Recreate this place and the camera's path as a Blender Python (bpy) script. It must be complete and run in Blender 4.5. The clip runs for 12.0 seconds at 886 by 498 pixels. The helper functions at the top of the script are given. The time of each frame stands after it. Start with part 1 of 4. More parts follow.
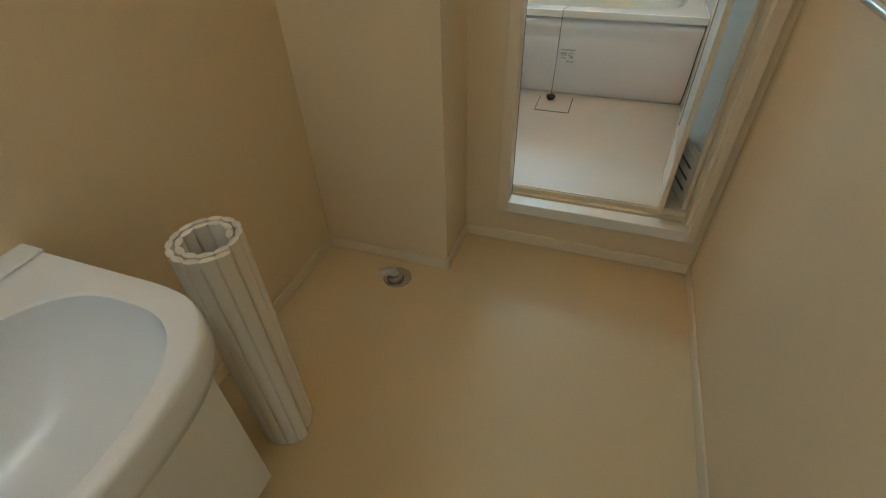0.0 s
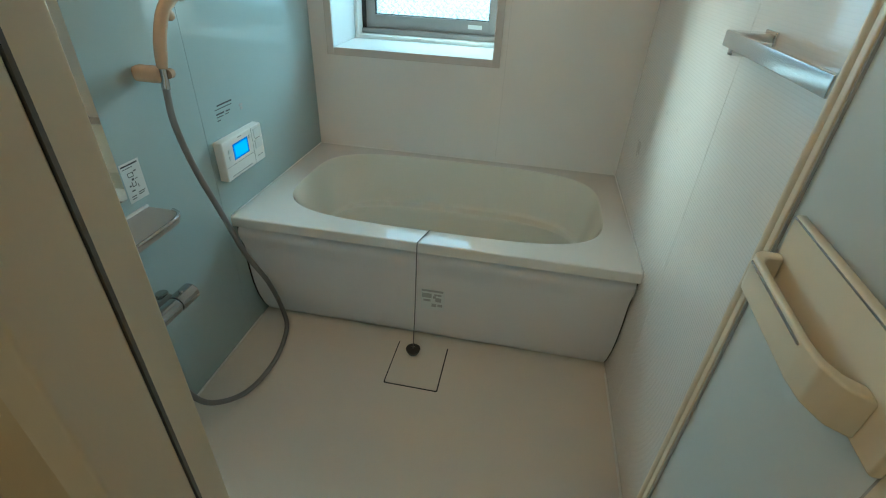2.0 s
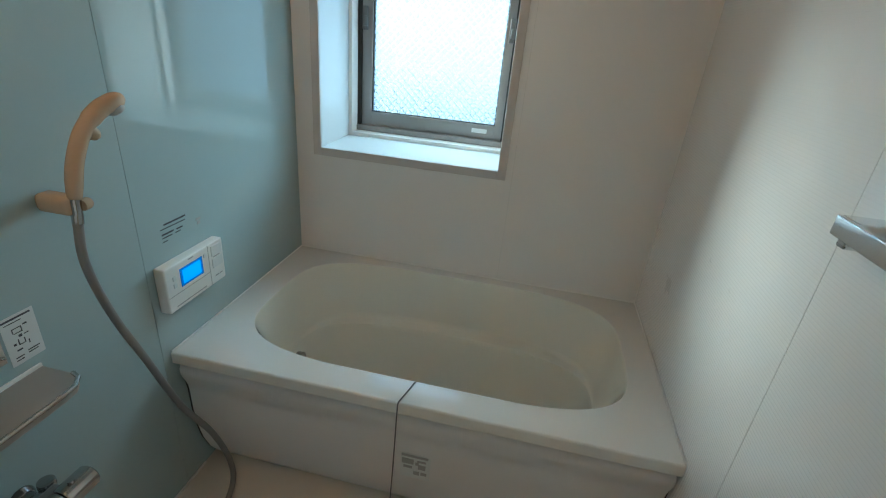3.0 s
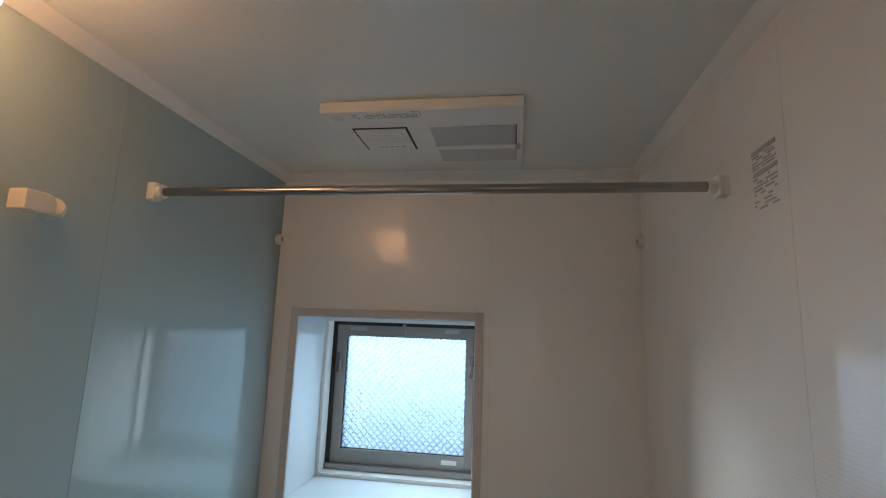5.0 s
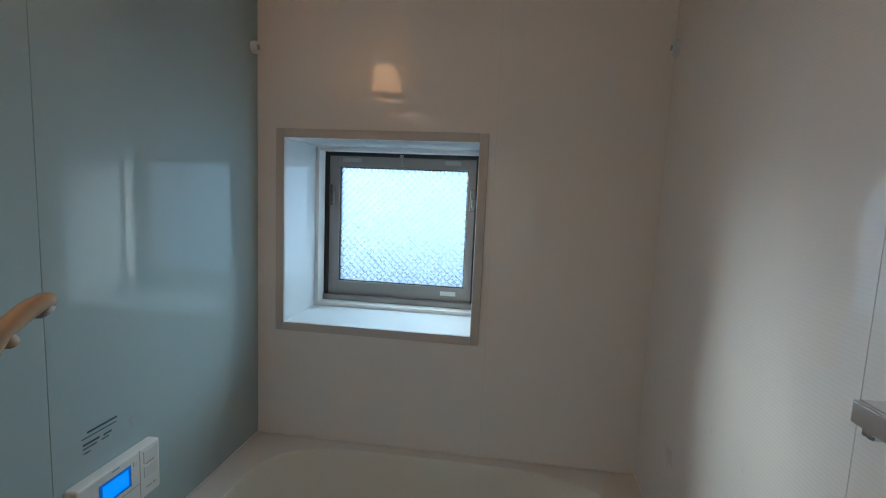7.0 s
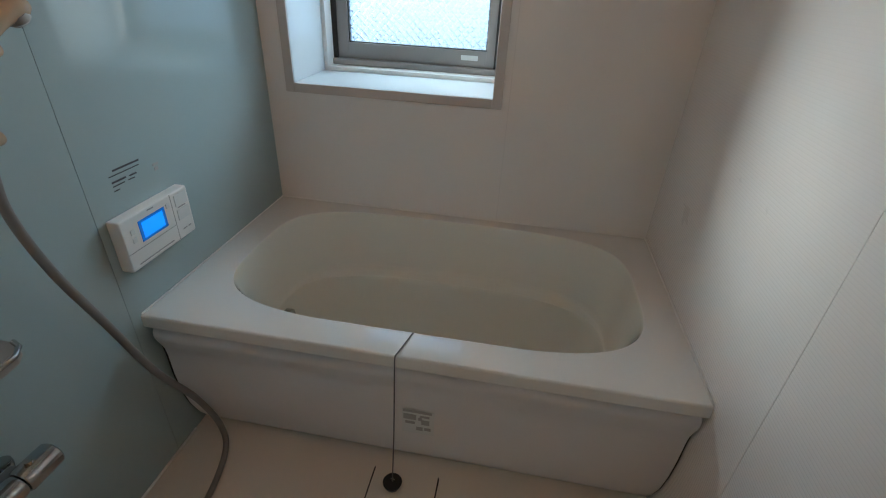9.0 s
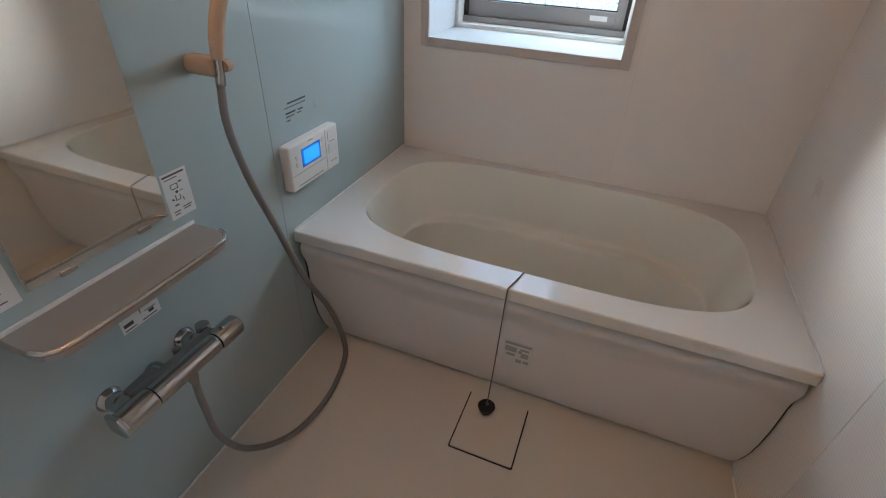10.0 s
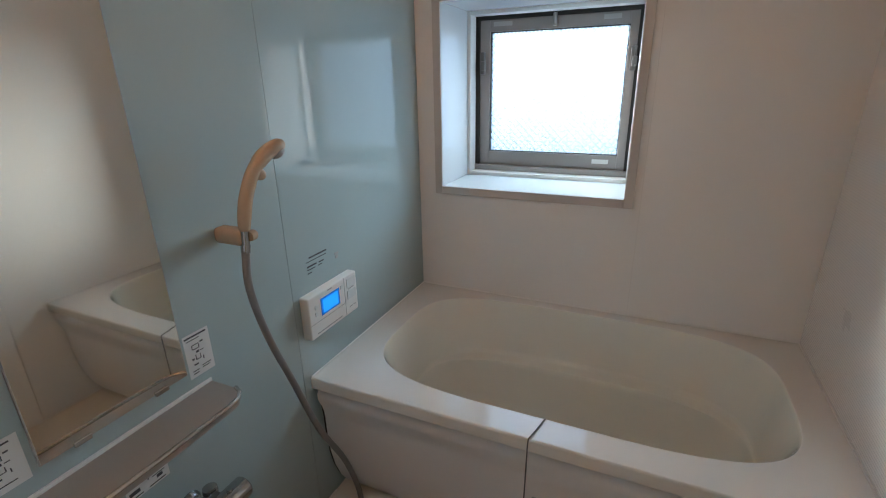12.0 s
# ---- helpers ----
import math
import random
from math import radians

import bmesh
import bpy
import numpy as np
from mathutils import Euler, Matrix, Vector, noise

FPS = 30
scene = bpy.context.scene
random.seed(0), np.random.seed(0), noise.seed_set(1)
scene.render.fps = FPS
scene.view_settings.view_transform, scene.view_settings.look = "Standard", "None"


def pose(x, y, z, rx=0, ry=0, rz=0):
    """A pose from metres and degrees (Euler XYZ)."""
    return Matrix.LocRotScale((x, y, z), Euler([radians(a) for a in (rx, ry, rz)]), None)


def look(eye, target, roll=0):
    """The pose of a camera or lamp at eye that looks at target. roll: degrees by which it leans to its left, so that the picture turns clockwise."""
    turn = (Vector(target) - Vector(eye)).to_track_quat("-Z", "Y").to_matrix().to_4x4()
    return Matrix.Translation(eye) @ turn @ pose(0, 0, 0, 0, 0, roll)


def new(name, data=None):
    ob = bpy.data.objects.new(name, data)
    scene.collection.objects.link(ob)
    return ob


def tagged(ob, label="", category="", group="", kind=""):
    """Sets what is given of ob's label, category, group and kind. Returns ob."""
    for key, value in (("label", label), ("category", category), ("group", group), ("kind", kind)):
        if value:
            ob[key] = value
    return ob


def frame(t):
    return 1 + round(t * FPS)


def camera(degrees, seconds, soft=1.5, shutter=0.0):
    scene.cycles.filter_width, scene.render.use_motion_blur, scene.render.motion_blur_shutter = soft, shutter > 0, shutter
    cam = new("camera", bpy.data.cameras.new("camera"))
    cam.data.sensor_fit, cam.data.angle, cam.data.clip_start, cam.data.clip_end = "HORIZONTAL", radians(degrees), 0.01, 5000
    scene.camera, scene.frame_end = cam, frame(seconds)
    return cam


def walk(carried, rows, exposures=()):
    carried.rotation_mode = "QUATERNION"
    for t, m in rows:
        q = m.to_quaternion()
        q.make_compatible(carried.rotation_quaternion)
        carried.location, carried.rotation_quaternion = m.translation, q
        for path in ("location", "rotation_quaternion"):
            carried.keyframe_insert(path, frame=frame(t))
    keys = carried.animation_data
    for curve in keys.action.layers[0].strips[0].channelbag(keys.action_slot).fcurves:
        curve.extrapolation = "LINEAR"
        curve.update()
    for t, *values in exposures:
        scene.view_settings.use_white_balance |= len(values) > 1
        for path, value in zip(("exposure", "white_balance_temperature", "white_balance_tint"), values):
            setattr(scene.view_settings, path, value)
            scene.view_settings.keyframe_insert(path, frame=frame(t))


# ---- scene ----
cam = camera(87.0, 12.0, soft=1.1)
PATH = [
    (0, (-0.024, -0.008, 1.321), (-0.561, 1.419, 0.026), -2.1),
    (0.5, (-0.018, 0.368, 1.39), (-0.397, 1.865, 0.119), 0.2),
    (1, (-0.016, 0.784, 1.444), (-0.301, 2.347, 0.229), 2.3),
    (1.5, (-0.042, 1.138, 1.463), (-0.311, 2.763, 0.33), 3.0),
    (2, (-0.033, 1.419, 1.467), (-0.313, 3.079, 0.388), 2.8),
    (2.5, (-0.059, 1.645, 1.463), (-0.325, 3.335, 0.428), 4.0),
    (3, (-0.093, 1.759, 1.532), (-0.4, 3.548, 0.693), 5.3),
    (3.5, (-0.087, 1.787, 1.602), (-0.414, 3.689, 1.078), 5.2),
    (3.7, (-0.086, 1.788, 1.626), (-0.41, 3.721, 1.229), 5.0),
    (5.3, (-0.066, 1.695, 1.735), (-0.358, 3.635, 2.121), 1.6),
    (5.5, (-0.068, 1.697, 1.738), (-0.354, 3.636, 2.132), 1.6),
    (6, (-0.084, 1.753, 1.699), (-0.365, 3.714, 1.976), 1.5),
    (6.5, (-0.107, 1.802, 1.633), (-0.378, 3.782, 1.714), 2.0),
    (7, (-0.102, 1.843, 1.572), (-0.364, 3.813, 1.347), 2.5),
    (7.5, (-0.075, 1.907, 1.517), (-0.344, 3.8, 0.93), 2.6),
    (7.7, (-0.082, 1.921, 1.513), (-0.328, 3.782, 0.823), 3.3),
    (9.3, (-0.124, 1.813, 1.422), (-0.404, 3.493, 0.374), 3.0),
    (9.5, (-0.145, 1.774, 1.42), (-0.512, 3.418, 0.342), 3.1),
    (10, (-0.162, 1.71, 1.421), (-0.728, 3.265, 0.298), 2.9),
    (10.5, (-0.119, 1.741, 1.433), (-0.77, 3.255, 0.3), 1.9),
    (11, (-0.058, 1.803, 1.436), (-0.68, 3.335, 0.31), 0.8),
    (11.5, (-0.094, 1.856, 1.421), (-0.683, 3.487, 0.425), 0.4),
    (12, (-0.129, 1.737, 1.487), (-0.904, 3.454, 0.816), -1.1),
]
EXPOSURES = [  # seconds, stops, kelvin, tint
    (0.0, 1.79, 5940, -11), (0.5, 1.82, 5840, -13), (1.0, 1.78, 5720, -16), (1.5, 1.52, 5640, -21), (2.0, 1.20, 5640, -21), (2.5, 0.91, 5740, -19), (3.0, 0.83, 5720, -11),
    (3.5, 0.49, 5790, -5), (5.5, 0.47, 5890, 1), (6.0, 0.48, 5830, 0), (6.5, 0.43, 5810, -1), (7.0, 0.30, 5830, -1), (7.5, 0.17, 5870, -1), (9.5, 0.79, 6190, 6), (10.0, 1.00, 6320, 11),
    (10.5, 1.05, 6390, 13), (11.0, 1.02, 6390, 13), (11.5, 0.91, 6330, 12), (12.0, 0.83, 6240, 7)]
walk(cam, [(t, look(eye, target, roll)) for t, eye, target, roll in PATH], EXPOSURES)

# ---- world, sun and lamps ----
world = bpy.data.worlds.new("sky")
scene.world = world
world.use_nodes = True
wn = world.node_tree
sky = wn.nodes.new("ShaderNodeTexSky")
sky.sky_type, sky.sun_disc = "NISHITA", False
sky.sun_elevation, sky.sun_rotation = radians(12), radians(-52)
wn.nodes["Background"].inputs["Strength"].default_value = 0.12
wn.links.new(sky.outputs["Color"], wn.nodes["Background"].inputs["Color"])


def lamp(name, kind, m, energy, colour, **settings):
    data = bpy.data.lights.new(name, kind)
    data.energy, data.color = energy, colour
    if kind == "AREA":
        data.shape, data.size, data.size_y = "RECTANGLE", settings["size"], settings["size_y"]
    if kind == "SUN":
        data.angle = radians(settings["angle"])
    ob = new(name, data)
    ob.matrix_world = m
    return ob


# hazy low sun that the frosted window spreads
lamp("sun", "SUN", look((-3.0, 5.43, 2.62), (-0.52, 3.5, 1.98)), 5.0, (1.0, 0.98, 0.94), angle=28)
# daylight that the bathroom window lets in
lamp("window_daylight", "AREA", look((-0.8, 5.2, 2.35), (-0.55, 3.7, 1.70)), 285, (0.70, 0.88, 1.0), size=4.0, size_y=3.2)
# unseen fill lamp added in the closed hall behind the washroom's entrance
lamp("entrance_fill", "AREA", look((-0.1, -1.80, 1.35), (-0.25, 1.5, 1.05)), 1.5, (0.86, 0.92, 1.0), size=0.75, size_y=1.7)

# ---- materials ----


def material(name, colour, rough=0.5, metal=0.0, vary=0.05, scale=6.0, bump=0.0, bump_scale=300.0, coat=0.0, ribs=0.0, emit=None, glass=0.0, spec=0.5, stain=0.0):
    m = bpy.data.materials.new(name)
    m.use_nodes = True
    n, l = m.node_tree.nodes, m.node_tree.links
    b = n["Principled BSDF"]
    b.inputs["Roughness"].default_value, b.inputs["Metallic"].default_value = rough, metal
    b.inputs["Coat Weight"].default_value, b.inputs["Transmission Weight"].default_value = coat, glass
    b.inputs["Coat Roughness"].default_value, b.inputs["Specular IOR Level"].default_value = 0.08, spec
    where = n.new("ShaderNodeTexCoord")
    big = n.new("ShaderNodeTexNoise")
    big.inputs["Scale"].default_value, big.inputs["Detail"].default_value = scale, 5
    l.new(where.outputs["Object"], big.inputs["Vector"])
    ramp = n.new("ShaderNodeMix")
    ramp.data_type = "RGBA"
    c = Vector(colour)
    ramp.inputs[6].default_value = (*(c * (1 - vary)), 1)
    ramp.inputs[7].default_value = (*[min(1, x) for x in c * (1 + vary)], 1)
    l.new(big.outputs["Fac"], ramp.inputs[0])
    l.new(ramp.outputs[2], b.inputs["Base Color"])
    fine = n.new("ShaderNodeTexNoise")
    fine.inputs["Scale"].default_value, fine.inputs["Detail"].default_value = bump_scale, 3
    l.new(where.outputs["Object"], fine.inputs["Vector"])
    rr = n.new("ShaderNodeMapRange")
    rr.inputs["To Min"].default_value, rr.inputs["To Max"].default_value = rough * (0.8 - stain), min(1.0, rough * (1.2 + stain))
    l.new(big.outputs["Fac"], rr.inputs["Value"])
    l.new(rr.outputs["Result"], b.inputs["Roughness"])
    last = None
    if bump:
        bp = n.new("ShaderNodeBump")
        bp.inputs["Strength"].default_value, bp.inputs["Distance"].default_value = bump, 0.001
        l.new(fine.outputs["Fac"], bp.inputs["Height"])
        last = bp
    if ribs:
        wave = n.new("ShaderNodeTexWave")
        wave.wave_type, wave.bands_direction = "BANDS", "Z"
        wave.inputs["Scale"].default_value = 43.6
        l.new(where.outputs["Object"], wave.inputs["Vector"])
        bw = n.new("ShaderNodeBump")
        bw.inputs["Strength"].default_value, bw.inputs["Distance"].default_value = ribs, 0.0006
        land = n.new("ShaderNodeMapRange")
        land.interpolation_type = "SMOOTHSTEP"
        land.inputs["From Min"].default_value, land.inputs["From Max"].default_value = 0.0, 0.55
        l.new(wave.outputs["Fac"], land.inputs["Value"])
        l.new(land.outputs["Result"], bw.inputs["Height"])
        l.new(bw.outputs["Normal"], b.inputs["Coat Normal"])
        b.inputs["Coat Roughness"].default_value, b.inputs["Coat IOR"].default_value = 0.03, 1.55
    if last:
        l.new(last.outputs["Normal"], b.inputs["Normal"])
    if emit:
        b.inputs["Emission Color"].default_value = (*emit[0], 1)
        b.inputs["Emission Strength"].default_value = emit[1]
    return m


M_PAPER = material("vinyl_wallpaper", (0.74, 0.62, 0.44), 0.75, vary=0.03, bump=0.5, bump_scale=420)
M_VINYL = material("vinyl_floor", (0.68, 0.545, 0.35), 0.34, vary=0.06, scale=3, bump=0.12, bump_scale=180)
M_TRIM = material("ivory_trim", (0.76, 0.67, 0.53), 0.45, vary=0.02)
M_CEIL = material("ceiling_paper", (0.8, 0.78, 0.74), 0.8, vary=0.02, bump=0.3)
M_PANEL = material("white_ribbed_panel", (0.88, 0.862, 0.84), 0.3, vary=0.015, ribs=0.5, spec=0.1, coat=1.0)
M_BLUE = material("pale_blue_panel", (0.415, 0.508, 0.520), 0.035, vary=0.02)
M_CEILP = material("white_ceiling_panel", (0.81, 0.82, 0.79), 0.35, vary=0.015)
M_FLOORP = material("beige_shower_floor", (0.735, 0.68, 0.605), 0.38, vary=0.03, bump=0.35, bump_scale=240)
M_TUB = material("glossy_white_tub", (0.82, 0.80, 0.76), 0.06, vary=0.01, coat=1.0)
M_BASIN = material("ivory_tub_basin", (0.83, 0.82, 0.73), 0.10, vary=0.015, coat=0.8)
M_APRON = material("white_apron", (0.80, 0.77, 0.76), 0.37, vary=0.0, bump=0.05)
M_CERAMIC = material("white_ceramic", (0.80, 0.83, 0.89), 0.22, vary=0.01)
M_WHITE = material("white_plastic", (0.82, 0.81, 0.78), 0.35, vary=0.02)
M_SLAT = material("white_resin_slats", (0.80, 0.77, 0.72), 0.5, vary=0.04, bump=0.1)
M_IVORY = material("ivory_plastic", (0.78, 0.70, 0.55), 0.36, vary=0.03)
M_BEIGE = material("beige_plastic", (0.53, 0.385, 0.265), 0.22, vary=0.03)
M_CHROME = material("chrome", (0.47, 0.46, 0.455), 0.13, metal=1.0, vary=0.03)
M_STEEL = material("brushed_steel", (0.58, 0.56, 0.53), 0.22, metal=1.0, vary=0.05, bump=0.05, bump_scale=500)
M_ALU = material("grey_aluminium", (0.31, 0.29, 0.275), 0.4, metal=0.5, vary=0.04)
M_SILVER = material("silver_shelf", (0.48, 0.44, 0.41), 0.36, metal=0.7, vary=0.05)
M_HOSE = material("grey_hose", (0.24, 0.23, 0.225), 0.36, metal=0.3, vary=0.05)
M_BLACK = material("black_rubber", (0.02, 0.02, 0.02), 0.45)
M_GAP = material("dark_gap", (0.03, 0.028, 0.025), 0.8)
M_DARKGREY = material("dark_grey_plastic", (0.13, 0.125, 0.12), 0.4, vary=0.05)
M_DARKCHAIN = material("dark_chain", (0.16, 0.16, 0.16), 0.4, metal=0.4)
# white laminate, its colour lowered to offset the strong window light
M_REVEAL = material("dimmed_white_laminate", (0.60, 0.63, 0.65), 0.06, vary=0.01)
M_ROD = material("stainless_rod", (0.36, 0.33, 0.30), 0.2, metal=1.0, vary=0.05)
M_JOINT = material("pale_joint", (0.74, 0.72, 0.69), 0.6)
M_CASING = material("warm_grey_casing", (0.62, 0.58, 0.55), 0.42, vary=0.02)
M_GREY = material("grey_plastic", (0.42, 0.41, 0.40), 0.45, vary=0.05)
M_POLISH = material("polished_aluminium", (0.72, 0.73, 0.74), 0.14, metal=1.0, vary=0.03)
M_MESH = material("light_grey_mesh", (0.56, 0.54, 0.52), 0.6, vary=0.04, bump=0.6, bump_scale=900)
M_INK = material("black_ink", (0.07, 0.07, 0.08), 0.6)
M_LABEL = material("white_label", (0.74, 0.75, 0.74), 0.5, vary=0.03)
M_SCREEN = material("blue_screen", (0.02, 0.1, 0.3), 0.2, emit=((0.015, 0.22, 0.95), 0.9))
M_SCREENFRAME = material("blue_surround", (0.02, 0.12, 0.35), 0.2, emit=((0.01, 0.12, 0.5), 0.35))
M_GLOBE = material("lit_lamp_shade", (0.9, 0.85, 0.75), 0.4, emit=((1.0, 0.48, 0.215), 7.5))
M_TUBELIGHT = material("lit_ceiling_lamp", (0.9, 0.85, 0.75), 0.4, emit=((1.0, 0.50, 0.085), 6.2))
M_VANITYTUBE = material("lit_vanity_tube", (0.9, 0.88, 0.82), 0.4, emit=((0.96, 0.94, 1.0), 6.4))
M_FROSTPANEL = material("frosted_resin_panel", (0.92, 0.93, 0.92), 0.4, vary=0.02)
nt = M_FROSTPANEL.node_tree
thin = nt.nodes.new("ShaderNodeBsdfTranslucent")
thin.inputs["Color"].default_value = (0.94, 0.96, 0.96, 1)
mixed = nt.nodes.new("ShaderNodeMixShader")
mixed.inputs[0].default_value = 0.65
nt.links.new(nt.nodes["Principled BSDF"].outputs[0], mixed.inputs[1])
nt.links.new(thin.outputs[0], mixed.inputs[2])
nt.links.new(mixed.outputs[0], nt.nodes["Material Output"].inputs["Surface"])
M_PLASTER = material("outer_wall", (0.5, 0.48, 0.45), 0.9, vary=0.1, bump=0.4, bump_scale=60)
M_GROUND = material("ground", (0.2, 0.2, 0.19), 0.9, vary=0.2, scale=1)
M_MIRROR = material("mirror_silver", (0.79, 0.79, 0.74), 0.01, metal=1.0, vary=0.0)
M_MIRROR.node_tree.nodes["Map Range"].inputs["To Max"].default_value = 0.05


def patterned_glass():
    m = material("patterned_glass", (0.160, 0.178, 0.208), 0.20, vary=0.0, glass=1.0)
    n, l = m.node_tree.nodes, m.node_tree.links
    where = n.new("ShaderNodeTexCoord")
    turn = n.new("ShaderNodeMapping")
    turn.inputs["Rotation"].default_value = (0, radians(45), 0)
    l.new(where.outputs["Object"], turn.inputs["Vector"])
    both = n.new("ShaderNodeMath")
    both.operation = "MAXIMUM"
    for k, way in enumerate(("X", "Z")):
        w = n.new("ShaderNodeTexWave")
        w.bands_direction = way
        w.inputs["Scale"].default_value, w.inputs["Distortion"].default_value = 15, 0.7
        w.inputs["Detail Scale"].default_value = 3.0
        l.new(turn.outputs["Vector"], w.inputs["Vector"])
        l.new(w.outputs["Fac"], both.inputs[k])
    line = n.new("ShaderNodeMapRange")
    line.interpolation_type = "SMOOTHSTEP"
    line.inputs["From Min"].default_value = 0.62
    l.new(both.outputs[0], line.inputs["Value"])
    grain = n.new("ShaderNodeTexNoise")
    grain.inputs["Scale"].default_value, grain.inputs["Detail"].default_value = 260, 1
    l.new(where.outputs["Object"], grain.inputs["Vector"])
    relief = n.new("ShaderNodeMath")
    relief.operation = "MULTIPLY_ADD"
    relief.inputs[1].default_value = 0.7
    l.new(grain.outputs["Fac"], relief.inputs[0])
    l.new(line.outputs["Result"], relief.inputs[2])
    bp = n.new("ShaderNodeBump")
    bp.inputs["Strength"].default_value, bp.inputs["Distance"].default_value = 1.0, 0.0017
    l.new(relief.outputs[0], bp.inputs["Height"])
    l.new(bp.outputs["Normal"], n["Principled BSDF"].inputs["Normal"])
    milky = n.new("ShaderNodeBsdfTranslucent")
    milky.inputs["Color"].default_value = (0.19, 0.23, 0.305, 1)
    l.new(bp.outputs["Normal"], milky.inputs["Normal"])
    both_ways = n.new("ShaderNodeMixShader")
    # light and dark lines of the relief are put into the milky share
    thick = n.new("ShaderNodeMapRange")
    thick.inputs["To Min"].default_value, thick.inputs["To Max"].default_value = 0.62, 0.22
    l.new(relief.outputs[0], thick.inputs["Value"])
    l.new(thick.outputs["Result"], both_ways.inputs[0])
    l.new(n["Principled BSDF"].outputs[0], both_ways.inputs[1])
    l.new(milky.outputs[0], both_ways.inputs[2])
    l.new(both_ways.outputs[0], n["Material Output"].inputs["Surface"])
    return m


M_GLASS = patterned_glass()

# ---- mesh helpers ----


def box(bm, x0, x1, y0, y1, z0, z1, bevel=0.0, seg=2):
    made = bmesh.ops.create_cube(bm, size=1.0, matrix=Matrix.Translation(((x0 + x1) / 2, (y0 + y1) / 2, (z0 + z1) / 2)) @ Matrix.Diagonal((abs(x1 - x0), abs(y1 - y0), abs(z1 - z0), 1)))
    if bevel:
        edges = {e for v in made["verts"] for e in v.link_edges}
        bmesh.ops.bevel(bm, geom=list(edges), offset=bevel, segments=seg, profile=0.5, affect="EDGES")
    return bm


def boxes(*rows, bevel=0.0):
    bm = bmesh.new()
    for r in rows:
        box(bm, *r, bevel=bevel)
    return bm


def prism(outline, a0, a1, place, bevel=0.0):
    """Extrudes a 2D outline between a0 and a1; place(u, v, a) gives the point."""
    bm = bmesh.new()
    low = [bm.verts.new(place(u, v, a0)) for u, v in outline]
    high = [bm.verts.new(place(u, v, a1)) for u, v in outline]
    n = len(outline)
    for i in range(n):
        bm.faces.new((low[i], low[(i + 1) % n], high[(i + 1) % n], high[i]))
    bm.faces.new(low[::-1])
    bm.faces.new(high)
    bmesh.ops.recalc_face_normals(bm, faces=bm.faces)
    if bevel:
        bmesh.ops.bevel(bm, geom=[e for e in bm.edges], offset=bevel, segments=2, profile=0.5, affect="EDGES")
    return bm


def tube(points, radii, sides=16, bm=None, caps=True):
    """A round tube through points; radii: one number or one for each point."""
    bm = bm or bmesh.new()
    pts = [Vector(p) for p in points]
    if not isinstance(radii, (list, tuple)):
        radii = [radii] * len(pts)
    rings, side = [], None
    for i, p in enumerate(pts):
        way = (pts[min(i + 1, len(pts) - 1)] - pts[max(i - 1, 0)]).normalized()
        if side is None:
            side = way.orthogonal().normalized()
        side = (side - way * side.dot(way)).normalized()
        up = way.cross(side)
        rings.append([bm.verts.new(p + radii[i] * (math.cos(a) * side + math.sin(a) * up)) for a in [2 * math.pi * k / sides for k in range(sides)]])
    for a, b in zip(rings, rings[1:]):
        for k in range(sides):
            bm.faces.new((a[k], a[(k + 1) % sides], b[(k + 1) % sides], b[k]))
    if caps:
        bm.faces.new(rings[0][::-1])
        bm.faces.new(rings[-1])
    return bm


def curve(points, steps=8):
    """A smooth line through points (Catmull-Rom)."""
    p = [Vector(q) for q in points]
    p = [2 * p[0] - p[1]] + p + [2 * p[-1] - p[-2]]
    out = []
    for i in range(1, len(p) - 2):
        for s in range(steps):
            t = s / steps
            out.append(0.5 * (2 * p[i] + (p[i + 1] - p[i - 1]) * t + (2 * p[i - 1] - 5 * p[i] + 4 * p[i + 1] - p[i + 2]) * t * t + (3 * p[i] - p[i - 1] - 3 * p[i + 1] + p[i + 2]) * t ** 3))
    return out + [p[-2]]


def rounded(x0, x1, y0, y1, r, steps=6):
    out = []
    for cx, cy, a in ((x1 - r, y1 - r, 0), (x0 + r, y1 - r, 90), (x0 + r, y0 + r, 180), (x1 - r, y0 + r, 270)):
        for k in range(steps + 1):
            b = radians(a + 90 * k / steps)
            out.append((cx + r * math.cos(b), cy + r * math.sin(b)))
    return out


def flat(u, v, a):
    return (u, v, a)


def along_x(u, v, a):
    return (a, u, v)


def along_y(u, v, a):
    return (u, a, v)


def mesh_object(name, bm, mat, smooth=True):
    data = bpy.data.meshes.new(name)
    bm.to_mesh(data)
    bm.free()
    data.materials.append(mat)
    if smooth:
        data.shade_smooth()
        data.set_sharp_from_angle(angle=radians(50))
    ob = new(name, data)
    if smooth:
        mod = ob.modifiers.new("even_normals", "WEIGHTED_NORMAL")
        mod.mode, mod.weight, mod.keep_sharp = "FACE_AREA", 100, True
    return ob


def part(name, bm, mat, parent, label=""):
    ob = mesh_object(name, bm, mat)
    ob.parent = parent
    if parent.type == "EMPTY":
        ob.matrix_parent_inverse = parent.matrix_basis.inverted()
    return tagged(ob, label)


def thing(name, base, label, category, group=""):
    ob = new(name)
    ob.empty_display_size = 0.05
    ob.matrix_basis = Matrix.Translation(base)
    return tagged(ob, label, category, group)


def setting(name, bm, mat, label, category):
    return tagged(mesh_object(name, bm, mat), label, category, "", "structure")


